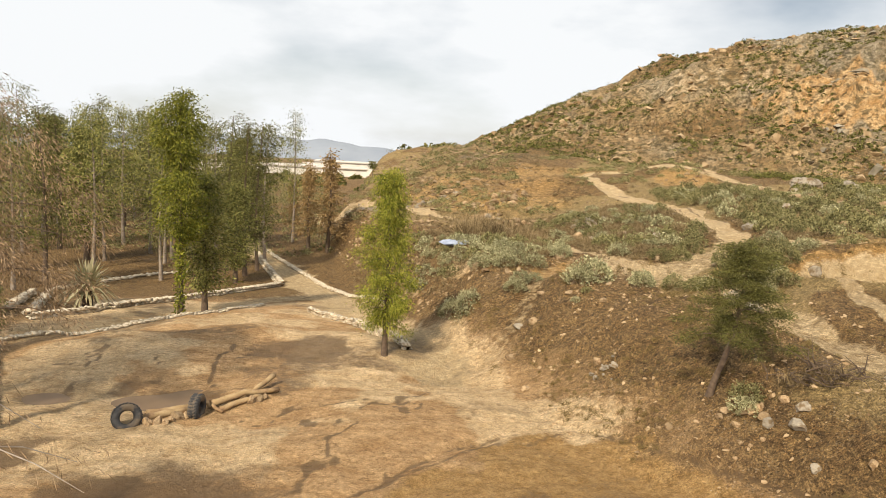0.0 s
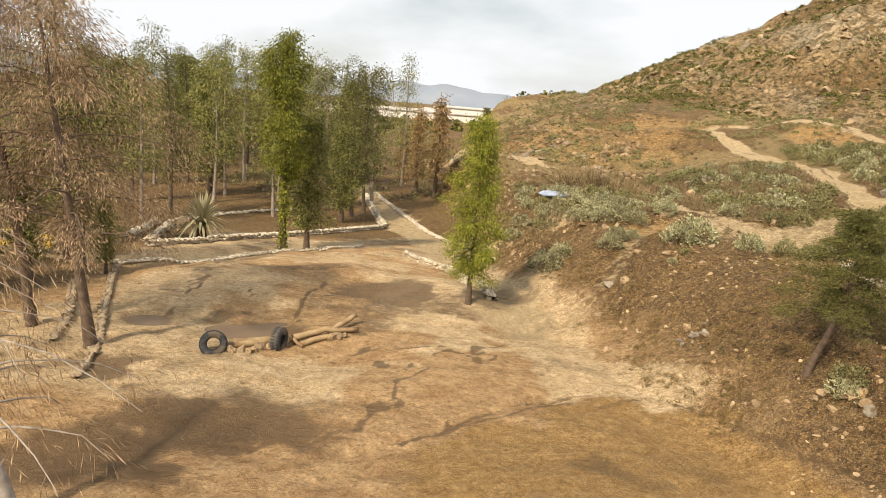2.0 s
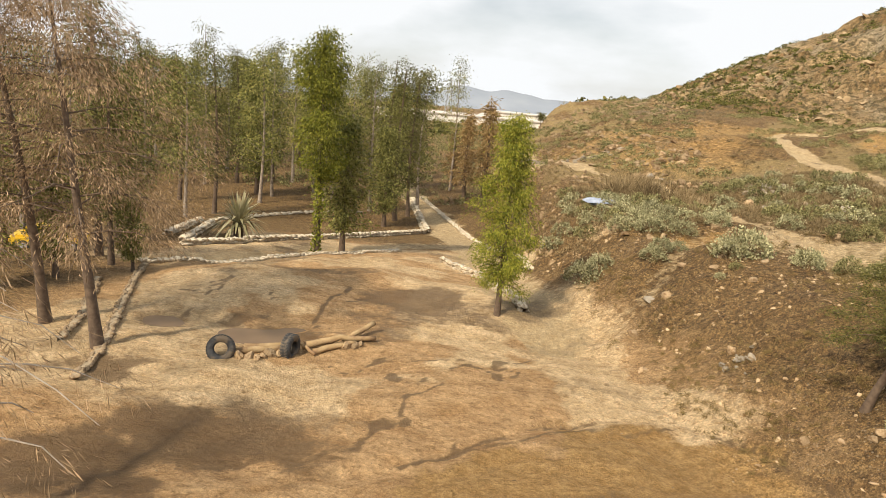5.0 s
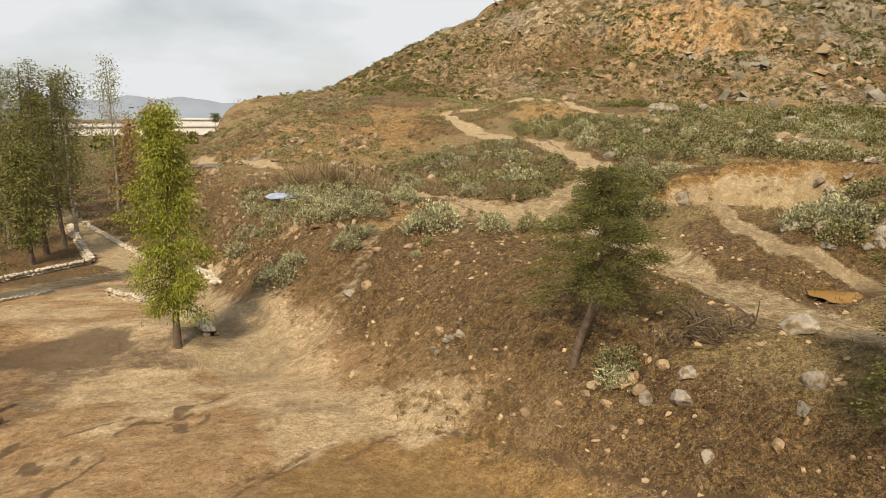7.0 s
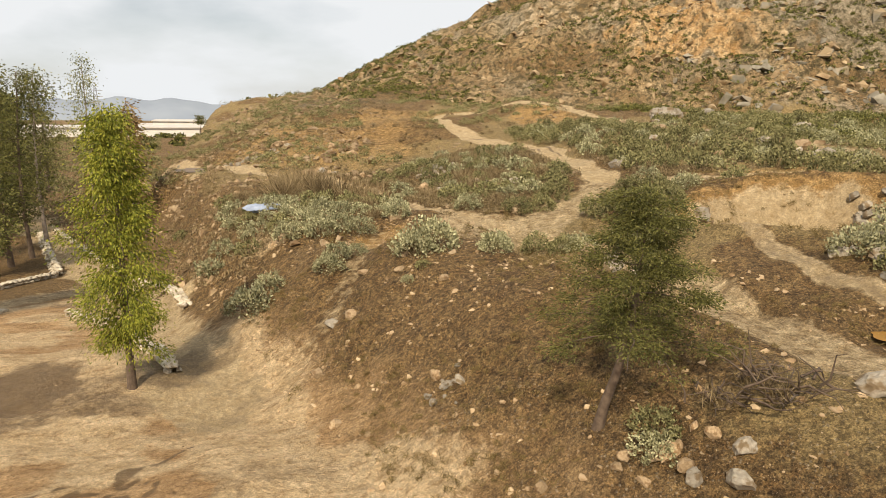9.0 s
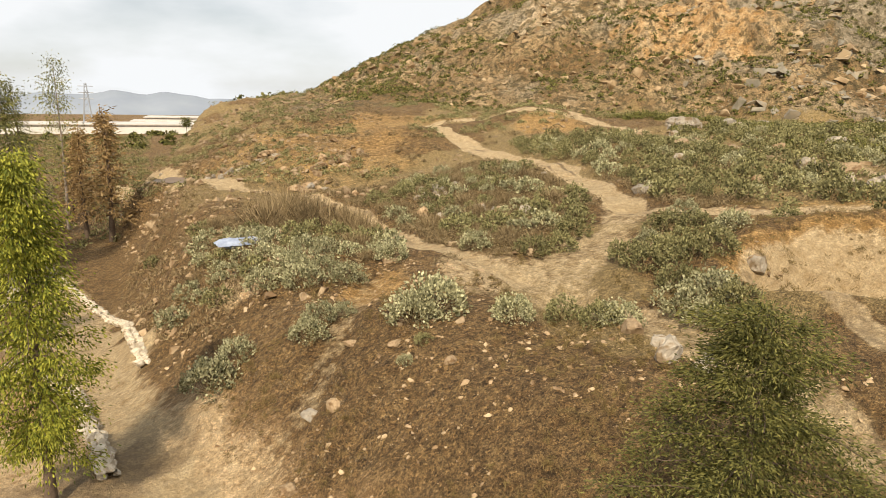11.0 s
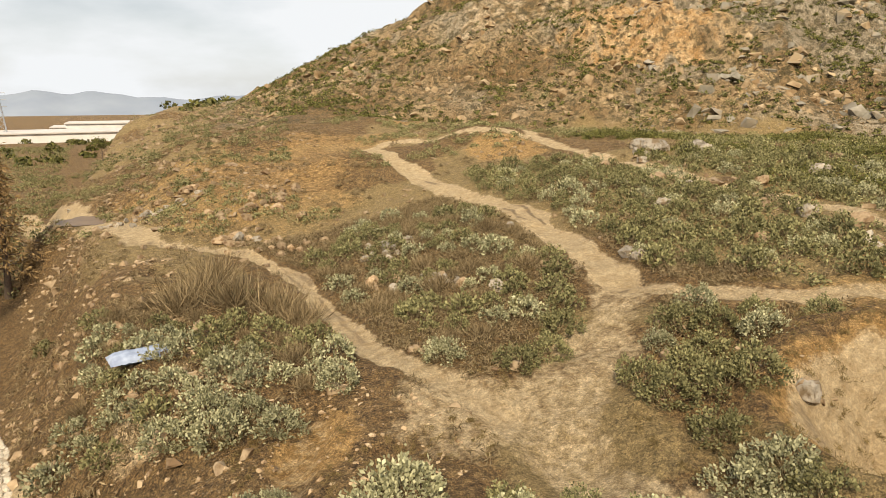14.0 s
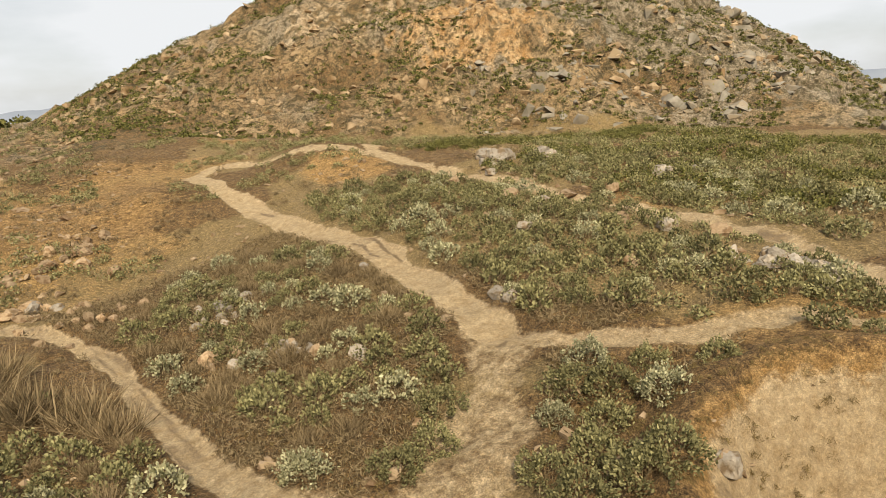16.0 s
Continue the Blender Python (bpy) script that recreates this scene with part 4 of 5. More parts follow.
FIELDS = [
    ([(20.4, 31), (22.8, 44), (25, 50), (31, 45), (30.2, 36), (28.6, 30), (25.5, 26), (21, 28.2)], 200, "sage olive olive olive", (0.6, 1.35)),
    ([(12.6, 29), (12.5, 36), (12.5, 42), (17, 46), (20.5, 43), (19.3, 33.5), (16.5, 28.8)], 140, "dry dry olive olive sage", (0.6, 1.2)),
    ([(15, 22), (17, 26.2), (19.2, 27.6), (20.6, 25.2), (17, 24), (14, 21)], 34, "olive sage", (0.7, 1.1)),
    ([(22.2, 23.6), (24.0, 26.2), (28.0, 25.6), (28.2, 23.0), (25.6, 19.6), (23.4, 19.8)], 45, "olive sage olive", (0.6, 1.2)),
    ([(31.0, 34.0), (32.6, 44.0), (38.0, 44.0), (41.0, 32.0), (36.0, 22.0), (31.0, 25.0)], 80, "olive olive sage", (0.7, 1.4)),
    ([(5.2, 27.5), (9.3, 29), (10.2, 33), (9.5, 39), (4.5, 39), (3.2, 31)], 85, "sage sage olive dry", (0.6, 1.2)),
]
GROWN = [(x, y, size) for _, x, y, size in NOTED]
for poly, count, kinds, (least, most) in FIELDS:
    xs, ys = [p[0] for p in poly], [p[1] for p in poly]
    made = 0
    for _ in range(count * 12):
        x, y = rng.uniform(min(xs), max(xs)), rng.uniform(min(ys), max(ys))
        size = rng.uniform(least, most)
        if made < count and inside(poly, x, y) and off_trail(x, y, 0.3) and all(math.dist((x, y), (b[0], b[1])) > 0.45 * (size + b[2]) for b in GROWN):
            bush(rng.choice(kinds.split()), x, y, size)
            GROWN.append((x, y, size))
            made += 1


def scrub_stuff(name, label, places, sizes, mat, leaves, leaf, category="scrub"):
    """Far scrub, too many to count, in one mesh."""
    zs = ground_height(places[:, 0], places[:, 1])
    n = len(places)
    turn, lift = rng.uniform(0, 6.3, (n, leaves)), np.arccos(rng.uniform(0, 1, (n, leaves)))
    out = rng.uniform(0.5, 1.1, (n, leaves)) * sizes[:, None]
    spots = np.stack([np.sin(lift) * np.cos(turn) * out + places[:, :1], np.sin(lift) * np.sin(turn) * out + places[:, 1:], 0.8 * np.cos(lift) * out + zs[:, None]], -1).reshape(-1, 3)
    ways = rng.normal(size=spots.shape) + np.array([0, 0, 0.6])
    return tagged(new(name, raw_mesh(name, *leaf_quads(spots, ways, *leaf), mat)), label, category, kind="stuff")


def scatter(count, box, keep, room=0.2):
    """Places in a box (x0, x1, y0, y1) that keep(x, y) allows and no trail crosses."""
    x, y = rng.uniform(box[0], box[1], count), rng.uniform(box[2], box[3], count)
    ok = keep(x, y)
    for line, half, _, _ in TRAILS:
        ok &= np.abs(along(line, x, y)[0]) > half + room
    return np.stack([x[ok], y[ok]], -1)


def past_foot(x, y):
    return along(MOUND_FOOT, x, y)[0]


def hill_reach(x, y):
    return np.hypot(x - HILL_EYE[0], y - HILL_EYE[1]) / HILL_SCALE


def hill_turn(x, y):
    return np.degrees(np.arctan2(x - HILL_EYE[0], y - HILL_EYE[1]))


cell_x, cell_y = np.meshgrid(np.arange(2, 62, 1.15), np.arange(12, 78, 1.15))


def domes(keep):
    """Places a little over a metre apart, each off its square's middle."""
    x, y = cell_x.ravel() + rng.uniform(-0.4, 0.4, cell_x.size), cell_y.ravel() + rng.uniform(-0.4, 0.4, cell_x.size)
    ok = keep(x, y)
    for line, half, _, _ in TRAILS:
        ok &= np.abs(along(line, x, y)[0]) > half + 0.2
    return np.stack([x[ok], y[ok]], -1)


spots = domes(lambda x, y: (past_foot(x, y) > 4) & (hill_reach(x, y) < 68) & (hill_reach(x, y) > 37) & (fractal(x / 5, y / 5, 91, 4) > np.where(x < 24, 0.35, 0.08)))
scrub_stuff("plateau_scrub", "grey-green low scrub across the upper plateau", spots, 0.3 + 0.4 * rng.uniform(0, 1, len(spots)), LEAF_BUSH, 110, (0.14, 0.07))
spots = scatter(3800, (1, 62, 24, 80), lambda x, y: (past_foot(x, y) > 1.3) & (hill_reach(x, y) < 70) & (fractal(x / 5, y / 5, 93, 3) > 0.0))
scrub_stuff("dry_scrub", "brown dry scrub and weeds on the plateau", spots, rng.uniform(0.15, 0.45, len(spots)), TWIG, 46, (0.2, 0.03))
spots = scatter(24000, (22, 126, -12, 136), lambda x, y: (hill_reach(x, y) > 64) & (hill_reach(x, y) < 110) & (hill_turn(x, y) > 8) & (hill_turn(x, y) < 88) & (fractal(x / 8, y / 8, 95, 4) > -0.3))
scrub_stuff("hill_scrub", "dark olive scrub over the rocky hillside", spots, 0.2 + 0.5 * rng.uniform(0, 1, len(spots)) ** 2, LEAF_DARK, 24, (0.26, 0.14))
spots = scatter(2400, (31, 62, 12, 56), lambda x, y: (hill_reach(x, y) < 63) & (along(TRAILS[5][0], x, y)[0] < -0.6) & (fractal(x / 4, y / 4, 99, 3) > 0.05))
scrub_stuff("upper_scrub", "dense olive scrub below the quarry face", spots, rng.uniform(0.3, 0.7, len(spots)), LEAF_DARK, 95, (0.15, 0.075))
spots = domes(lambda x, y: (x > 22) & (y < 36) & (hill_reach(x, y) < 60) & (np.hypot((x - 19.0) / 1.15, y - 20.2) > 4.2) & (fractal(x / 4, y / 4, 111, 3) > -0.25))
scrub_stuff("trail_scrub", "grey-green scrub between the upper trails", spots, 0.3 + 0.35 * rng.uniform(0, 1, len(spots)), LEAF_BUSH, 130, (0.12, 0.06))
spots = np.stack([rng.uniform(-60, 1, 2200), rng.uniform(58, 210, 2200)], -1)
scrub_stuff("valley_scrub", "brown and olive scrub of the valley floor", spots, rng.uniform(0.4, 1.1, len(spots)), LEAF_BUSH, 40, (0.24, 0.12))
spots = scatter(4600, (11, 22, 27, 47), lambda x, y: (past_foot(x, y) > 4) & (hill_reach(x, y) < 42), 0.1)
scrub_stuff("brown_weeds", "dense brown weeds between the trails", spots, rng.uniform(0.1, 0.32, len(spots)), TWIG, 24, (0.18, 0.022))
spots = scatter(6500, (0, 22, 8, 34), lambda x, y: (past_foot(x, y) > 0.5) & (fractal(x / 2.5, y / 2.5, 97, 3) > -0.1))
scrub_stuff("straw_grass", "tufts of dry straw grass on the mound", spots, rng.uniform(0.06, 0.16, len(spots)), STRAW, 22, (0.16, 0.012), "grass")

spots = scatter(1500, (-6, 30, 62, 135), lambda x, y: (hill_turn(x, y) < 14) & (fractal(x / 7, y / 7, 109, 3) > -0.1))
scrub_stuff("plain_scrub", "dull olive and brown scrub on the plain below the hill", spots, 0.2 + 0.8 * rng.uniform(0, 1, len(spots)) ** 2, LEAF_BUSH, 80, (0.15, 0.08))


def brush_heap(x, y, spread, count, seed):
    """A tangle of dead branches: bent, tapering sticks lying over one another."""
    r = np.random.default_rng(seed)
    ob = thing("brush_heap", x, y, "tangled heap of dead brown branches on the slope", "brushwood")
    for _ in range(count):
        at = np.append(r.normal(size=2) * 0.28 * spread, r.uniform(0.02, 0.3))
        turn = r.uniform(0, 6.3)
        way = np.array([math.cos(turn), math.sin(turn), r.uniform(-0.1, 0.7)])
        line = [at]
        for _ in range(4):
            way = unit(way + r.normal(size=3) * 0.4 - np.array([0, 0, 0.12]))
            line.append(np.maximum(line[-1] + way * spread * r.uniform(0.14, 0.26), (-9, -9, 0.01)))
        part("branch", raw_mesh("branch", *tube(line, np.linspace(r.uniform(0.012, 0.026), 0.004, 5), 5), BARK, True), ob)
    part("twig_crown", twig_mesh(seed + 1, 260, 0.9 * spread, 0.5 * spread, 0.011), ob)


brush_heap(10.3, 12.7, 1.0, 46, 301)
brush_heap(9.7, 13.2, 0.7, 26, 303)


# ---- rocks ----
def rock(x, y, size, grey=False, squash=1.0):
    mesh = ROCK_MESHES["grey rock" if grey else "buff rock"][rng.integers(8)]
    ob = new("rock", mesh)
    wide = size * rng.uniform(0.85, 1.15, 3)
    ob.matrix_world = pose(x, y, height_at(x, y) + 0.12 * size * squash, rng.uniform(-15, 15), rng.uniform(-15, 15), rng.uniform(0, 360)) @ Matrix.Diagonal((wide[0], wide[1], wide[2] * squash, 1))
    return tagged(ob, "angular grey rock lying on the dirt" if grey else "angular buff rock lying on the dirt", "rock", "loose rocks")


for x, y, size, grey in [
    (5.0, 20.9, 0.34, 0), (6.9, 18.1, 0.24, 0), (7.2, 17.6, 0.26, 1), (7.0, 17.7, 0.2, 1), (9.4, 12.4, 0.3, 1), (9.1, 12.1, 0.38, 1), (8.7, 12.6, 0.3, 1), (8.3, 13.6, 0.26, 0), (8.75, 13.2, 0.34, 0), (8.55, 13.3, 0.26, 0),
    (7.2, 14.2, 0.22, 0), (8.8, 11.1, 0.26, 1), (9.6, 10.5, 0.22, 0), (11.5, 12.0, 0.5, 1), (10.7, 10.9, 0.36, 1), (10.2, 10.6, 0.25, 1), (11.8, 20.0, 0.5, 0), (11.7, 18.7, 0.6, 1), (11.85, 19.2, 0.4, 1), (12.1, 19.45, 0.3, 1), (12.2, 18.3, 0.62, 1), (12.0, 18.0, 0.5, 1),
    (6.1, 22.1, 0.34, 0), (5.7, 22.4, 0.4, 1), (7.6, 22.6, 0.3, 0), (7.9, 23.2, 0.28, 0), (6.9, 23.6, 0.25, 0), (8.3, 21.2, 0.22, 0), (4.9, 18.9, 0.26, 0), (5.4, 18.0, 0.2, 0), (17.6, 22.4, 0.62, 1), (21.6, 20.0, 0.5, 1), (22.0, 20.6, 0.45, 1),
    (25.3, 34.3, 0.7, 1), (20.7, 31.3, 0.5, 1), (20.6, 30.7, 0.45, 1), (24.9, 29.4, 0.5, 0), (24.7, 29.0, 0.45, 0), (28.5, 28.2, 0.8, 0), (28.3, 30.1, 0.7, 1), (28.3, 32.0, 0.6, 0), (27.2, 25.7, 0.9, 1), (26.8, 25.0, 0.8, 1), (26.4, 25.6, 0.7, 1), (26.0, 23.8, 0.6, 1),
    (33.2, 35.9, 0.8, 0), (31.3, 37.1, 0.8, 0), (29.1, 36.7, 0.9, 1), (28.9, 38.4, 0.9, 0), (30.1, 43.5, 0.7, 0), (13.8, 51.2, 0.8, 0), (14.7, 49.9, 0.7, 0), (11.0, 48.6, 0.7, 1), (10.9, 47.3, 0.6, 0), (11.9, 48.3, 0.6, 1),
    (15.3, 39.3, 0.6, 1), (16.3, 39.6, 0.5, 1), (14.5, 38.4, 0.5, 0), (13.6, 36.7, 0.6, 0), (14.0, 35.8, 0.4, 1), (15.5, 34.8, 0.4, 0), (15.1, 35.6, 0.4, 1), (15.7, 33.8, 0.4, 0), (16.2, 32.2, 0.5, 1), (20.1, 37.5, 0.4, 1),
]:
    rock(x, y, size, bool(grey))


def heap(x, y, spread, count, size, grey, seed):
    """A heap of dumped stones: each one an object, leaning on the rest."""
    r = np.random.default_rng(seed)
    for _ in range(count):
        dx, dy = r.normal(size=2) * spread
        ob = rock(x + dx, y + 0.8 * dy, size * r.uniform(0.5, 1.2), grey)
        ob.location.z += max(0.0, 0.45 * spread - 0.5 * math.hypot(dx, dy)) * 0.5


for row in [(35.5, 45.0, 0.9, 12, 0.9, True, 1), (37.5, 43.7, 0.9, 12, 0.9, True, 2), (37.8, 35.9, 0.5, 6, 0.8, True, 3), (10.7, 48.2, 0.9, 12, 0.5, False, 4), (15.6, 39.2, 0.8, 14, 0.36, True, 5), (14.0, 36.2, 0.6, 10, 0.34, False, 6), (15.4, 34.7, 0.5, 10, 0.32, True, 7),
            (16.6, 15.4, 0.7, 14, 0.42, True, 8), (26.8, 25.3, 0.8, 10, 0.5, True, 9), (7.0, 17.7, 0.35, 9, 0.17, True, 10), (9.0, 12.9, 0.5, 10, 0.2, False, 11), (13.0, 53.0, 1.4, 16, 0.6, False, 12), (21.9, 19.5, 0.6, 12, 0.35, True, 13), (1.6, 72, 0.9, 14, 0.6, True, 14), (7.2, 57.0, 1.6, 22, 0.45, True, 15), (9.6, 60.0, 1.8, 18, 0.5, False, 16), (12.4, 44.5, 1.0, 14, 0.4, False, 17)]:
    heap(*row)

spots = scatter(26000, (2, 20, 8, 34), lambda x, y: (past_foot(x, y) > 0.1) & (past_foot(x, y) < 9) & (fractal(x / 2.2, y / 2.2, 101, 3) > -0.3), -0.2)
stone_stuff("slope_stones", "small buff stones strewn over the slope", spots, 0.016 + 0.14 * rng.uniform(0, 1, len(spots)) ** 10, ROCK_TAN)
spots = scatter(8000, (3, 45, 22, 72), lambda x, y: (past_foot(x, y) > 3) & (hill_reach(x, y) < 66) & (fractal(x / 4, y / 4, 103, 3) > 0.0), 0.0)
stone_stuff("plateau_stones", "scattered buff and grey stones on the plateau", spots, 0.04 + 0.42 * rng.uniform(0, 1, len(spots)) ** 6, ROCK_TAN)
spots = scatter(9000, (-6, 10, 28, 80), lambda x, y: (past_foot(x, y) > 0.2) & (past_foot(x, y) < 7) & (fractal(x / 3, y / 3, 113, 3) > -0.2), 0.0)
stone_stuff("bank_stones", "buff stones on the bank above the dirt road", spots, 0.03 + 0.4 * rng.uniform(0, 1, len(spots)) ** 7, ROCK_TAN)
spots = scatter(1500, (-6, 9, 29, 80), lambda x, y: (past_foot(x, y) > 0.6) & (past_foot(x, y) < 6.5) & (fractal(x / 4, y / 4, 115, 3) > -0.1))
scrub_stuff("bank_scrub", "brown and olive weeds on the bank above the road", spots, rng.uniform(0.15, 0.5, len(spots)), TWIG, 46, (0.2, 0.03))
spots = scatter(300, (-11, 6, 11, 30), lambda x, y: past_foot(x, y) < 0.5, -9)
stone_stuff("mud_pebbles", "a few small pebbles on the dried mud", spots, rng.uniform(0.02, 0.06, len(spots)), ROCK_TAN)


def on_hill(low, high, rough):
    return lambda x, y: (hill_reach(x, y) > low) & (hill_reach(x, y) < high) & (hill_turn(x, y) > 10) & (hill_turn(x, y) < 84) & (fractal(x / 7, y / 7, 105, 4) > rough)


spots = scatter(42000, (20, 126, -7, 134), on_hill(65, 99, -0.15), -9)
stone_stuff("hill_rocks", "broken buff rocks over the hillside", spots, 0.16 + 1.2 * rng.uniform(0, 1, len(spots)) ** 11, HILL_TAN, "rocks")
spots = scatter(19000, (45, 126, -7, 108), lambda x, y: on_hill(63, 97, -0.1)(x, y) & (hill_turn(x, y) > 44 + 6 * fractal(x / 9, y / 9, 107, 3)), -9)
stone_stuff("grey_crags", "grey crags and scree of the quarried hillside", spots, 0.2 + 1.7 * rng.uniform(0, 1, len(spots)) ** 9, HILL_GREY, "rocks")


# ---- low stone walls ----
def stone_wall(points, label, courses, width=0.36, stone=0.3, category="wall", stones="wall stone"):
    """A dry-stone wall along points: an earth core, and every stone of its face an object."""
    wall = new("stone_wall")
    wall.empty_display_size = 0.3
    wall.matrix_world = pose(*points[0], height_at(*points[0]))
    base = wall.matrix_world.inverted()
    tagged(wall, label, category, "low stone walls")
    tall, core, step = courses * 0.16, [], 0.0
    lengths = [math.dist(a, b) for a, b in zip(points, points[1:])]
    total = sum(lengths)

    def spot(s):
        for (a, b), l in zip(zip(points, points[1:]), lengths):
            if s <= l or b == points[-1]:
                u = min(max(s / l, 0), 1)
                x, y = a[0] + u * (b[0] - a[0]), a[1] + u * (b[1] - a[1])
                return x, y, math.atan2(b[1] - a[1], b[0] - a[0])
            s -= l

    verts, faces = [], []
    count = max(int(total / 0.5), 2)
    for k in range(count + 1):
        x, y, turn = spot(total * k / count)
        nx, ny, z = -math.sin(turn), math.cos(turn), height_at(x, y)
        for side, up in ((-0.42, -0.2), (-0.36, tall * 0.6), (0.36, tall * 0.6), (0.42, -0.2)):
            verts.append(base @ Vector((x + nx * width * side, y + ny * width * side, z + up)))
        if k:
            for c in range(3):
                faces.append((4 * k - 4 + c, 4 * k - 3 + c, 4 * k + 1 + c, 4 * k + c))
    part("core", raw_mesh("core", [tuple(v) for v in verts], faces, MORTAR), wall, "packed earth between the stones")
    for course in range(courses):
        s = rng.uniform(0, stone)
        while s < total:
            x, y, turn = spot(s)
            nx, ny = -math.sin(turn), math.cos(turn)
            for side in ((-1, 1) if course < courses - 1 or courses == 1 else (0, -1)):
                off = side * width * 0.36 + rng.uniform(-0.03, 0.03)
                ob = part("stone", ROCK_MESHES[stones][rng.integers(8)], wall)
                size = stone * rng.uniform(0.75, 1.15)
                m = pose(x + nx * off, y + ny * off, height_at(x, y) + 0.07 + course * 0.155 + rng.uniform(-0.015, 0.02), rng.uniform(-12, 12), rng.uniform(-12, 12), math.degrees(turn) + rng.uniform(-14, 14))
                ob.matrix_local = base @ m @ Matrix.Diagonal((size * 1.05, size * 0.85, 0.24 * min(1, stone / 0.3), 1))
            s += stone * rng.uniform(0.85, 1.1)
    return wall


stone_wall([(-1.79, 33.90), (-0.63, 32.05), (0.41, 30.33), (1.10, 26.80), (1.81, 23.38)], "curved low dry-stone wall beside the dirt road", 2)
stone_wall([(-13.43, 29.88), (-11.70, 33.55), (-9.36, 36.90), (-6.35, 41.90), (-3.95, 46.32)], "pale dry-stone wall along the grove", 2, stone=0.34)
stone_wall([(-3.85, 46.49), (-4.82, 51.16), (-6.61, 60.06)], "low stone wall turning along the road", 2, stone=0.4)
stone_wall([(-13.03, 25.47), (-10.17, 28.48), (-7.70, 31.60), (-5.39, 34.67), (-4.23, 36.01)], "low stone kerb between road and mud", 1, 0.26, stone=0.24)
stone_wall([(2.32, 30.12), (1.55, 37.07), (-0.38, 44.88), (-2.99, 52.81), (-5.91, 61.74)], "thin stone kerb at the foot of the slope", 1, 0.28, stone=0.36)
stone_wall([(-8.83, 14.60), (-9.30, 16.60), (-10.55, 19.64), (-12.68, 25.16)], "low stone edging at the side of the mud", 1, 0.2, stone=0.2, stones="dull edging stone")
stone_wall([(-15.58, 32.88), (-17.05, 39.99)], "low stone wall beside the garden steps", 2, stone=0.38)
stone_wall([(-13.77, 30.61), (-16.05, 39.26)], "low stone wall lining the grove path", 2, stone=0.38)
stone_wall([(-16.62, 41.44), (-15.36, 46.42), (-12.93, 48.96), (-9.31, 51.44)], "far stone terrace wall under the trees", 1, stone=0.45)
stone_wall([(-10.40, 16.48), (-11.15, 18.77), (-12.91, 22.33)], "stone kerb round a planted bed", 1, 0.2, stone=0.2, stones="dull edging stone")


# ---- tyres and logs in the mud ----
def tyre_thing(m, label):
    """A worn off-road tyre: a lathed carcass, its bead ring and every tread lug."""
    tyre = new("tyre")
    tyre.empty_display_size = 0.2
    tyre.matrix_world = m
    tagged(tyre, label, "tyre", "old tyres")
    profile = [(0.21, -0.12), (0.25, -0.16), (0.34, -0.185), (0.40, -0.17), (0.435, -0.13), (0.44, 0.0), (0.435, 0.13), (0.40, 0.17), (0.34, 0.185), (0.25, 0.16), (0.21, 0.12), (0.235, 0.09), (0.34, 0.11), (0.36, 0.0), (0.34, -0.11), (0.235, -0.09)]
    n, k = 40, len(profile)
    verts = [(r * math.cos(2 * math.pi * i / n), r * math.sin(2 * math.pi * i / n), w) for i in range(n) for r, w in profile]
    faces = [(i * k + j, i * k + (j + 1) % k, ((i + 1) % n) * k + (j + 1) % k, ((i + 1) % n) * k + j) for i in range(n) for j in range(k)]
    part("carcass", raw_mesh("carcass", verts, faces, RUBBER, True), tyre)
    bm = bmesh.new()
    bmesh.ops.create_cube(bm, size=1, matrix=Matrix.Diagonal((0.035, 0.06, 0.13, 1)))
    bmesh.ops.bevel(bm, geom=list(bm.edges), offset=0.008, segments=1, affect="EDGES")
    lug = bpy.data.meshes.new("tread_lug")
    bm.to_mesh(lug)
    bm.free()
    lug.materials.append(RUBBER)
    for i in range(26):
        for side in (-1, 1):
            ob = part("tread_lug", lug, tyre)
            a = 2 * math.pi * (i + (0.5 if side > 0 else 0)) / 26
            ob.matrix_local = Matrix.Rotation(a, 4, "Z") @ Matrix.Translation((0.443, 0, side * 0.085)) @ Matrix.Rotation(side * 0.35, 4, "X")
    bm = bmesh.new()
    ring = [bm.verts.new((0.225 * math.cos(2 * math.pi * i / 32), 0.225 * math.sin(2 * math.pi * i / 32), z)) for z in (-0.13, 0.13) for i in range(32)]
    for i in range(32):
        bm.faces.new((ring[i], ring[(i + 1) % 32], ring[32 + (i + 1) % 32], ring[32 + i]))
    bmesh.ops.solidify(bm, geom=list(bm.faces), thickness=0.02)
    part_bm("bead_ring", bm, RUBBER, tyre)
    return tyre


tyre_thing(pose(-6.31, 16.84, height_at(-6.31, 16.84) + 0.2, 72, 0, 20) @ Matrix.Scale(0.8, 4), "worn black tyre half sunk in the mud, facing out")
tyre_thing(pose(-4.76, 17.77, height_at(-4.76, 17.77) + 0.2, 90, 8, 78) @ Matrix.Scale(0.8, 4), "worn black tyre standing on edge beside the logs")


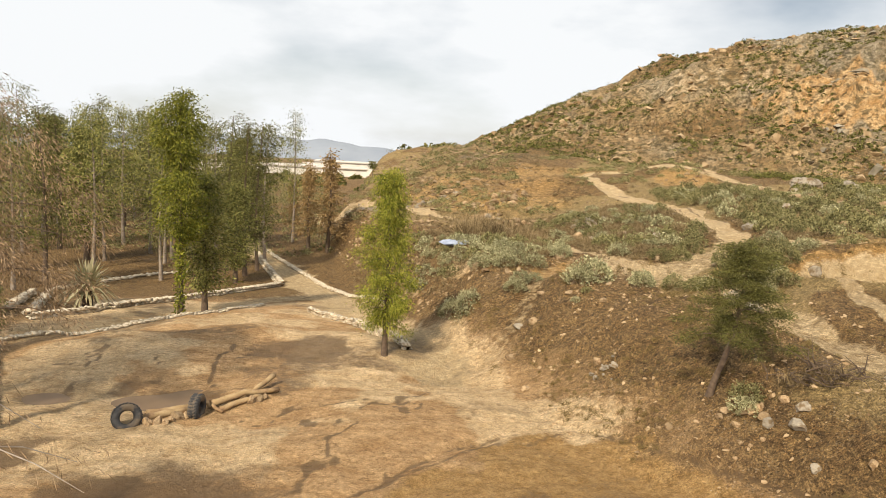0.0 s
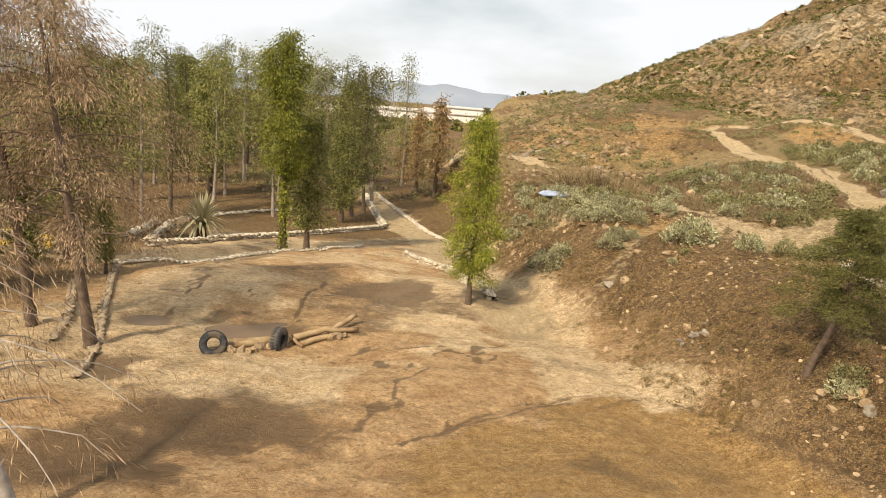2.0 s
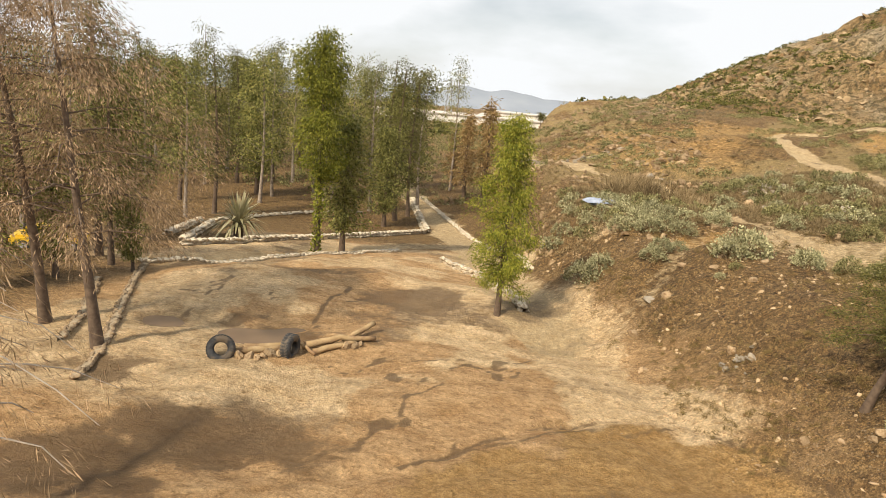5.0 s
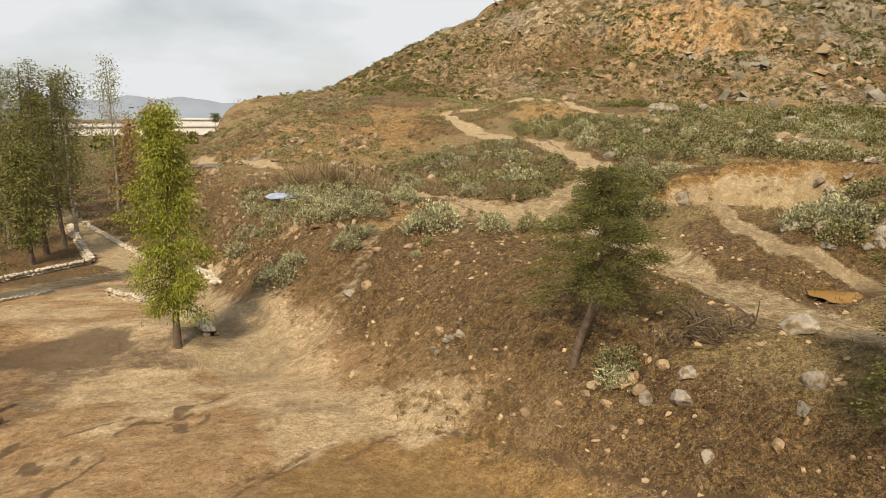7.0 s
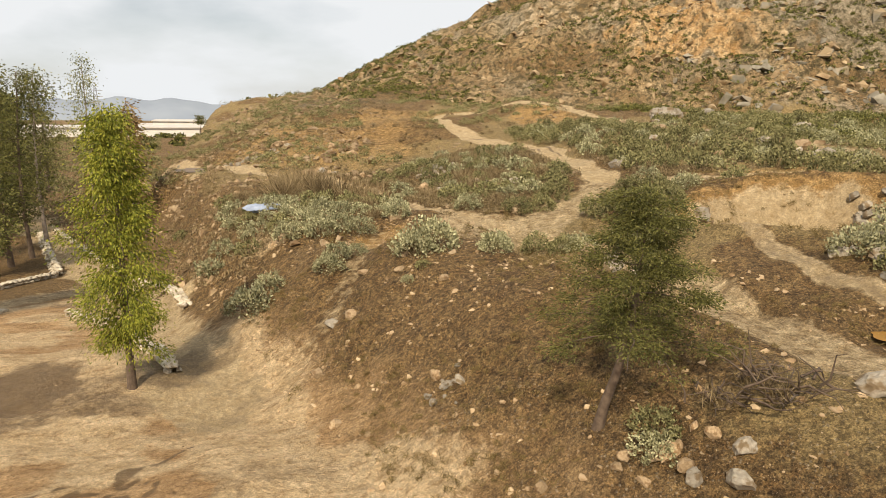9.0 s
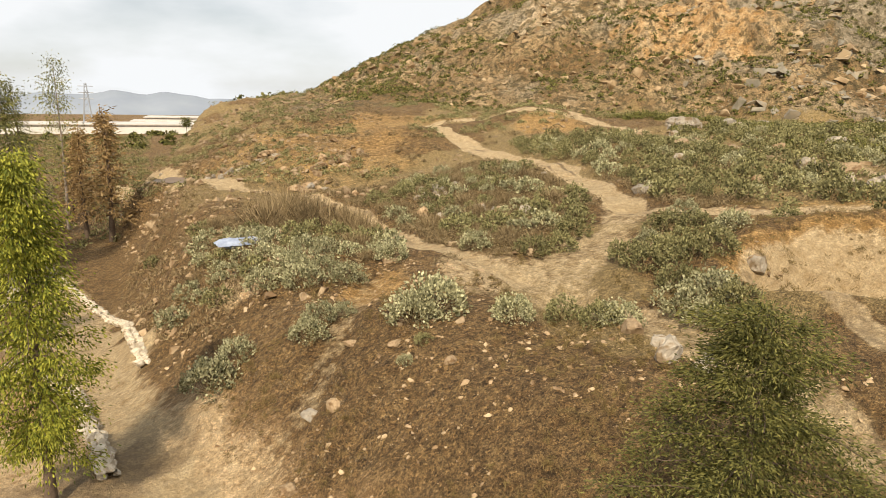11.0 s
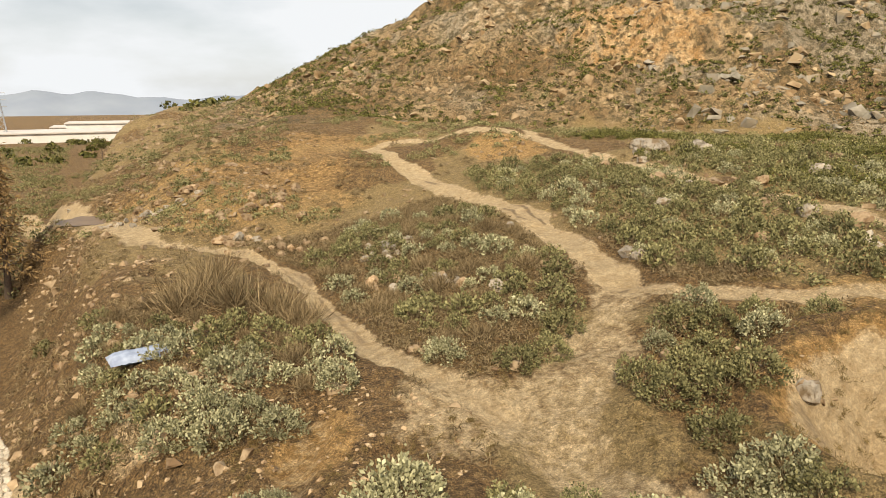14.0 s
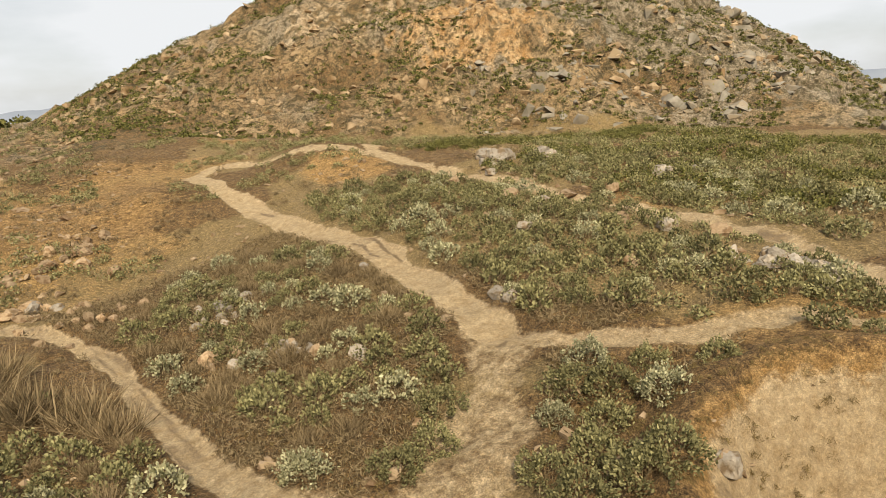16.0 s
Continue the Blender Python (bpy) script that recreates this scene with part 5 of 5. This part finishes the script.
def log_thing(name, points, radii, label, category="log"):
    """A log through points over the ground, with sawn ends."""
    at = [(x, y, height_at(x, y) + 0.7 * up) for x, y, up in points]
    fine, rad = [], []
    for k in range(len(at) - 1):
        for q in np.linspace(0, 1, 5)[: 5 if k == len(at) - 2 else 4]:
            fine.append(np.array(at[k]) * (1 - q) + np.array(at[k + 1]) * q + rng.normal(size=3) * 0.012)
            rad.append(0.7 * (radii[k] * (1 - q) + radii[k + 1] * q) * rng.uniform(0.92, 1.08))
    v, f = tube(fine, rad, 12)
    mesh = bpy.data.meshes.new(name)
    mesh.from_pydata([tuple(p) for p in v], [], [tuple(q) for q in f] + [tuple(range(11, -1, -1)), tuple(range(len(v) - 12, len(v)))])
    mesh.materials.append(LOG)
    for p in mesh.polygons:
        p.use_smooth = len(p.vertices) == 4
    return tagged(new(name, mesh), label, category, "logs in the mud")


log_thing("log", [(-4.44, 18.17, 0.22), (-3.61, 18.69, 0.26), (-2.65, 19.14, 0.16)], (0.14, 0.13, 0.1), "yellowish weathered log lying on the mud")
log_thing("log", [(-4.20, 18.03, 0.1), (-3.72, 18.38, 0.12), (-3.13, 18.74, 0.1)], (0.12, 0.12, 0.09), "forked weathered log end in the mud")
log_thing("log", [(-3.42, 18.89, 0.15), (-2.82, 19.75, 0.4)], (0.11, 0.11), "sawn brown log propped up at an angle")
log_thing("branch_stub", [(-4.48, 18.17, 0.1), (-4.53, 18.06, 0.42)], (0.09, 0.06), "short upright branch stub beside the tyre", "branch")
log_thing("branch_stub", [(-4.43, 18.08, 0.25), (-4.09, 17.87, 0.04)], (0.08, 0.06), "broken branch stub leaning in the mud", "branch")
log_thing("timber_beam", [(-6.03, 17.03, 0.1), (-4.88, 17.92, 0.1)], (0.14, 0.14), "pale squared timber lying between the tyres", "beam")
log_thing("timber_beam", [(-6.04, 17.81, 0.08), (-4.94, 18.35, 0.08)], (0.12, 0.12), "second pale timber behind the tyres", "beam")
for x, y, size in [(-5.83, 16.82, 0.26), (-5.60, 16.96, 0.36), (-5.43, 17.00, 0.2), (-5.20, 17.40, 0.3), (-5.02, 17.53, 0.26), (-5.78, 16.83, 0.18), (-3.42, 18.54, 0.26), (-3.17, 18.65, 0.22), (-3.03, 18.76, 0.2), (-5.31, 17.20, 0.2)]:
    rock(x, y, size)

# ---- puddles ----
WATER = material("muddy water", (0.13, 0.08, 0.04), (0.17, 0.108, 0.057), scale=1.0, rough=0.55, bump=0.05, bump_scale=6)
OCHRE = material("ochre water", (0.27, 0.14, 0.035), (0.31, 0.17, 0.05), scale=1.0, rough=0.12, bump=0.05, bump_scale=6)


def puddle(x, y, wide, deep, up, mat, label):
    bm = bmesh.new()
    ring = []
    for i in range(40):
        a = 2 * math.pi * i / 40
        r = 1 + 0.12 * math.sin(3 * a + x) + 0.08 * math.sin(7 * a + y) + rng.uniform(-0.03, 0.03)
        ring.append(bm.verts.new((wide * r * math.cos(a), deep * r * math.sin(a), 0)))
    bm.faces.new(ring)
    mesh = bpy.data.meshes.new("puddle")
    bm.to_mesh(mesh)
    bm.free()
    mesh.materials.append(mat)
    ob = new("puddle", mesh)
    ob.matrix_world = pose(x, y, height_at(x, y) + up)
    return tagged(ob, label, "puddle", kind="structure")


puddle(-5.86, 19.27, 1.7, 1.1, 0.1, WATER, "shallow muddy puddle in the hollow behind the tyres")
puddle(-9.12, 19.26, 1.0, 0.7, 0.09, WATER, "small muddy puddle in the bumpy ground")
puddle(14.4, 13.4, 0.75, 0.6, 0.06, OCHRE, "ochre puddle beside the dirt track")
puddle(4.0, 64.8, 1.5, 1.9, 0.035, WATER, "pale puddle at the side of the track")

# ---- garden, grove and things left about ----
agave = thing("yucca", -12.58, 34.54, "pale spiky yucca with drooping old leaves", "plant", size=1.6)
blades = []
for i in range(110):
    turn, lift = i * 2.4, 0.15 + 1.75 * (i / 110)
    way = np.array([math.cos(turn) * math.sin(lift), math.sin(turn) * math.sin(lift), math.cos(lift)])
    mid = way * 0.6 + np.array([0, 0, 0.5])
    tip = way * 1.1 + np.array([0, 0, 0.5 - 0.25 * lift])
    side = unit(np.cross(way, (0.1, 0.2, 0.97))) * 0.045
    blades.append((np.array([(0, 0, 0.45) - side * 0.5, (0, 0, 0.45) + side * 0.5, mid + side, mid - side, tip + side * 0.1, tip - side * 0.1]), np.array([(0, 1, 2, 3), (3, 2, 4, 5)])))
part("leaf_rosette", raw_mesh("leaf_rosette", *joined(blades), leaf_material("pale yucca leaf", (0.3, 0.28, 0.15), (0.62, 0.55, 0.36))), agave)
part("stem", raw_mesh("stem", *tube([(0, 0, -0.1), (0, 0, 0.3), (0.02, 0, 0.55)], (0.16, 0.15, 0.1), 10), BARK), agave)

post = thing("standpipe", -17.44, 33.72, "dark iron standpipe with a pale stone base", "post")
IRON = material("dark iron", (0.02, 0.02, 0.022), (0.05, 0.045, 0.04), rough=0.6)
part("pole", raw_mesh("pole", *tube([(0, 0, 0), (0, 0, 0.9), (-0.04, 0, 1.35)], (0.09, 0.08, 0.06), 10), IRON), post)
part("base_stone", ROCK_MESHES["wall stone"][2], post).matrix_local = pose(0, -0.2, 0.1) @ Matrix.Diagonal((0.5, 0.4, 0.5, 1))

SHEET = material("grey plastic sheeting", (0.2, 0.235, 0.32), (0.34, 0.39, 0.49), scale=3.0, rough=0.6, bump=0.5, bump_scale=9)
gx, gy = np.meshgrid(np.linspace(-0.95, 0.95, 26), np.linspace(-0.5, 0.5, 14))
fold = 0.2 * (1 - np.clip(np.abs(gx) / 0.95, 0, 1) ** 6) * (1 - np.clip(np.abs(gy) / 0.5, 0, 1) ** 4) + 0.05 * fractal(gx * 5, gy * 5, 3, 3)
cells = np.arange(26 * 14).reshape(14, 26)
quads = np.stack([cells[:-1, :-1], cells[:-1, 1:], cells[1:, 1:], cells[1:, :-1]], -1).reshape(-1, 4)
sheet_ob = thing("plastic_sheet", 5.5, 33.4, "crumpled grey plastic sheet dumped among the bushes", "sheet", turn=8, size=0.85)
part("cover", raw_mesh("cover", np.stack([gx, gy, np.maximum(fold, 0) + 0.12], -1).reshape(-1, 3), quads, SHEET, True), sheet_ob)
part("bundle", raw_mesh("bundle", ROCK_SHAPES[0][0] * (1.2, 0.7, 0.3) + (0, 0, 0.06), ROCK_SHAPES[0][1], SHEET), sheet_ob)

PAINT = material("yellow paint", (0.6, 0.38, 0.02), (0.66, 0.43, 0.04), rough=0.4, bump=0.05)
GLASS = material("dark glass", (0.02, 0.025, 0.03), (0.03, 0.035, 0.04), rough=0.08, bump=0)


def box_bm(parts, bevel=0.05):
    bm = bmesh.new()
    for x, y, z, w, d, h in parts:
        bmesh.ops.create_cube(bm, size=1, matrix=Matrix.Translation((x, y, z)) @ Matrix.Diagonal((w, d, h, 1)))
    if bevel:
        bmesh.ops.bevel(bm, geom=list(bm.edges), offset=bevel, segments=2, affect="EDGES")
    return bm


PLASTIC_GREY = material("grey hubcap", (0.3, 0.3, 0.31), (0.36, 0.36, 0.37), rough=0.4, bump=0)
car = thing("yellow_car", -17.21, 26.29, "yellow car parked behind the trees", "car", turn=20, size=0.7)
part_bm("body", box_bm([(0, 0, 0.62, 3.9, 1.65, 0.55)], 0.12), PAINT, car)
part_bm("cabin", box_bm([(-0.25, 0, 1.1, 2.0, 1.4, 0.5)], 0.14), PAINT, car)
part_bm("windscreen", box_bm([(0.74, 0, 1.1, 0.06, 1.2, 0.34)], 0.01), GLASS, car)
part_bm("side_window", box_bm([(-0.25, -0.7, 1.12, 1.6, 0.04, 0.3)], 0.01), GLASS, car)
for x in (-1.2, 1.25):
    for y in (-0.75, 0.75):
        wheel = part("wheel", raw_mesh("wheel", *tube([(x, y - 0.1, 0.31), (x, y - 0.09, 0.31), (x, y + 0.09, 0.31), (x, y + 0.1, 0.31)], (0.2, 0.31, 0.31, 0.2), 20), RUBBER), car)
        part("hubcap", raw_mesh("hubcap", *tube([(x, y - 0.13, 0.31), (x, y - 0.12, 0.31), (x, y + 0.12, 0.31), (x, y + 0.13, 0.31)], (0.02, 0.17, 0.17, 0.02), 16), PLASTIC_GREY), wheel)

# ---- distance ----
# Distance haze is painted into the mountains' blue-grey base colour.
HAZE_TINT = material("haze-tinted mountain", (0.2, 0.23, 0.28), (0.25, 0.28, 0.32), scale=0.004, bump=0)
verts, faces = [], []
bearings = np.radians(np.linspace(-75, 80, 320))
profile = -6 + 13 * fractal(np.degrees(bearings) / 7, 0 * bearings, 201, 5) + 8 * fractal(np.degrees(bearings) / 1.5, 0 * bearings, 207, 3)
for k, (a, h) in enumerate(zip(bearings, profile)):
    for far, up in ((2900, -125), (3150, 0.55 * h - 45), (3300, h), (3700, -140)):
        verts.append((far * math.sin(a), far * math.cos(a), up + (6 * math.sin(a * 90) if up > -100 else 0)))
    if k:
        for c in range(3):
            faces.append((4 * k - 4 + c, 4 * k - 3 + c, 4 * k + 1 + c, 4 * k + c))
tagged(new("backdrop", raw_mesh("backdrop", verts, faces, HAZE_TINT, True)), "mountain range on the horizon, tinted blue-grey for distance haze", "mountains", kind="structure")

PLASTER = material("pale render wall", (0.6, 0.57, 0.52), (0.7, 0.67, 0.62), scale=0.3, bump=0)
ROOF = material("pale flat roof", (0.45, 0.42, 0.38), (0.55, 0.5, 0.45), scale=0.3, bump=0)
TILES = material("red tile roof", (0.3, 0.14, 0.08), (0.38, 0.2, 0.12), scale=0.5, bump=0)


def building(x, y, wide, deep, tall, turn, label, roof_mat, windows):
    ob = new("warehouse")
    ob.matrix_world = pose(x, y, height_at(x, y), 0, 0, turn)
    tagged(ob, label, "building", "distant buildings")
    part_bm("wall", box_bm([(0, 0, tall / 2 - 1, wide, deep, tall + 2)], 0), PLASTER, ob)
    part_bm("roof", box_bm([(0, 0, tall + 0.2, wide + 1, deep + 1, 0.5)], 0.1), roof_mat, ob)
    for i in range(windows):
        part_bm("window", box_bm([(wide * ((i + 0.5) / windows - 0.5), -deep / 2 - 0.03, tall * 0.55, wide / windows * 0.4, 0.1, tall * 0.3)], 0), GLASS, ob)
    return ob


building(-14, 262, 62, 20, 3.0, 3, "long pale warehouse with a white roof", ROOF, 0)
building(12, 300, 26, 18, 5.4, -4, "white industrial hall behind the ridge", ROOF, 0)
building(40, 360, 34, 20, 3.6, 4, "long white warehouse beyond the ridge", ROOF, 9)
building(8, 330, 30, 18, 3.8, -3, "pale low warehouse with a flat roof", ROOF, 8)
building(70, 420, 44, 24, 6.0, 6, "white industrial hall in the distance", ROOF, 10)
for k in range(8):
    building(-42 + 11 * k + rng.uniform(-3, 3), 320 + rng.uniform(-25, 40), 6, 5, 1.7, rng.uniform(-20, 20), "small house with a red tile roof", TILES, 3)
spots = np.stack([rng.uniform(-140, 70, 420), rng.uniform(140, 420, 420)], -1)
scrub_stuff("town_trees", "dark green trees between distant houses", spots, rng.uniform(1.0, 2.2, 420), LEAF_DARK, 60, (0.9, 0.6), "trees")

pylon = thing("pylon", -18, 260, "grey lattice power pylon on the skyline", "pylon")
STEEL = material("galvanised steel", (0.3, 0.31, 0.33), (0.4, 0.41, 0.42), metal=0.4, rough=0.5, bump=0)
bars = [tube([(sx * 1.6, sy * 1.6, 0), (sx * 0.25, sy * 0.25, 16)], (0.13, 0.1), 4) for sx in (-1, 1) for sy in (-1, 1)]
for bar in bars:
    part("leg", raw_mesh("leg", *bar, STEEL), pylon)
bars = [tube([(s * (1.6 - 0.084 * z), -1.6 + 0.084 * z, z), (-s * (1.6 - 0.084 * (z + 2)), -1.6 + 0.084 * (z + 2), z + 2)], (0.07, 0.07), 4) for z in range(0, 15, 2) for s in (-1, 1)]
part("bracing", raw_mesh("bracing", *joined(bars), STEEL), pylon)
for z in (11, 13, 15):
    part("crossarm", raw_mesh("crossarm", *tube([(-2.2, 0, z), (2.2, 0, z)], (0.12, 0.12), 4), STEEL), pylon)

ridge_tree = tree_meshes(91, BARK, LEAF_DARK, h=4.2, bare=0.6, reach=1.2, limbs=26, outline=(0.8, 1.0, 0.6), rise=0.3, droop=0.2, leaf=(0.3, 0.1), per_clump=12, clump=0.25, clumps=4)
plant("ridge_tree", ridge_tree, 6.0, 92.0, "lone dark tree standing on the ridge", size=0.55)

spots = scatter(4200, (-4, 30, 52, 130), lambda x, y: (hill_turn(x, y) < 14) & (past_foot(x, y) > 2), 0.0)
stone_stuff("plain_stones", "buff stones strewn over the plain below the hill", spots, 0.12 + 0.6 * rng.uniform(0, 1, len(spots)) ** 5, ROCK_TAN)
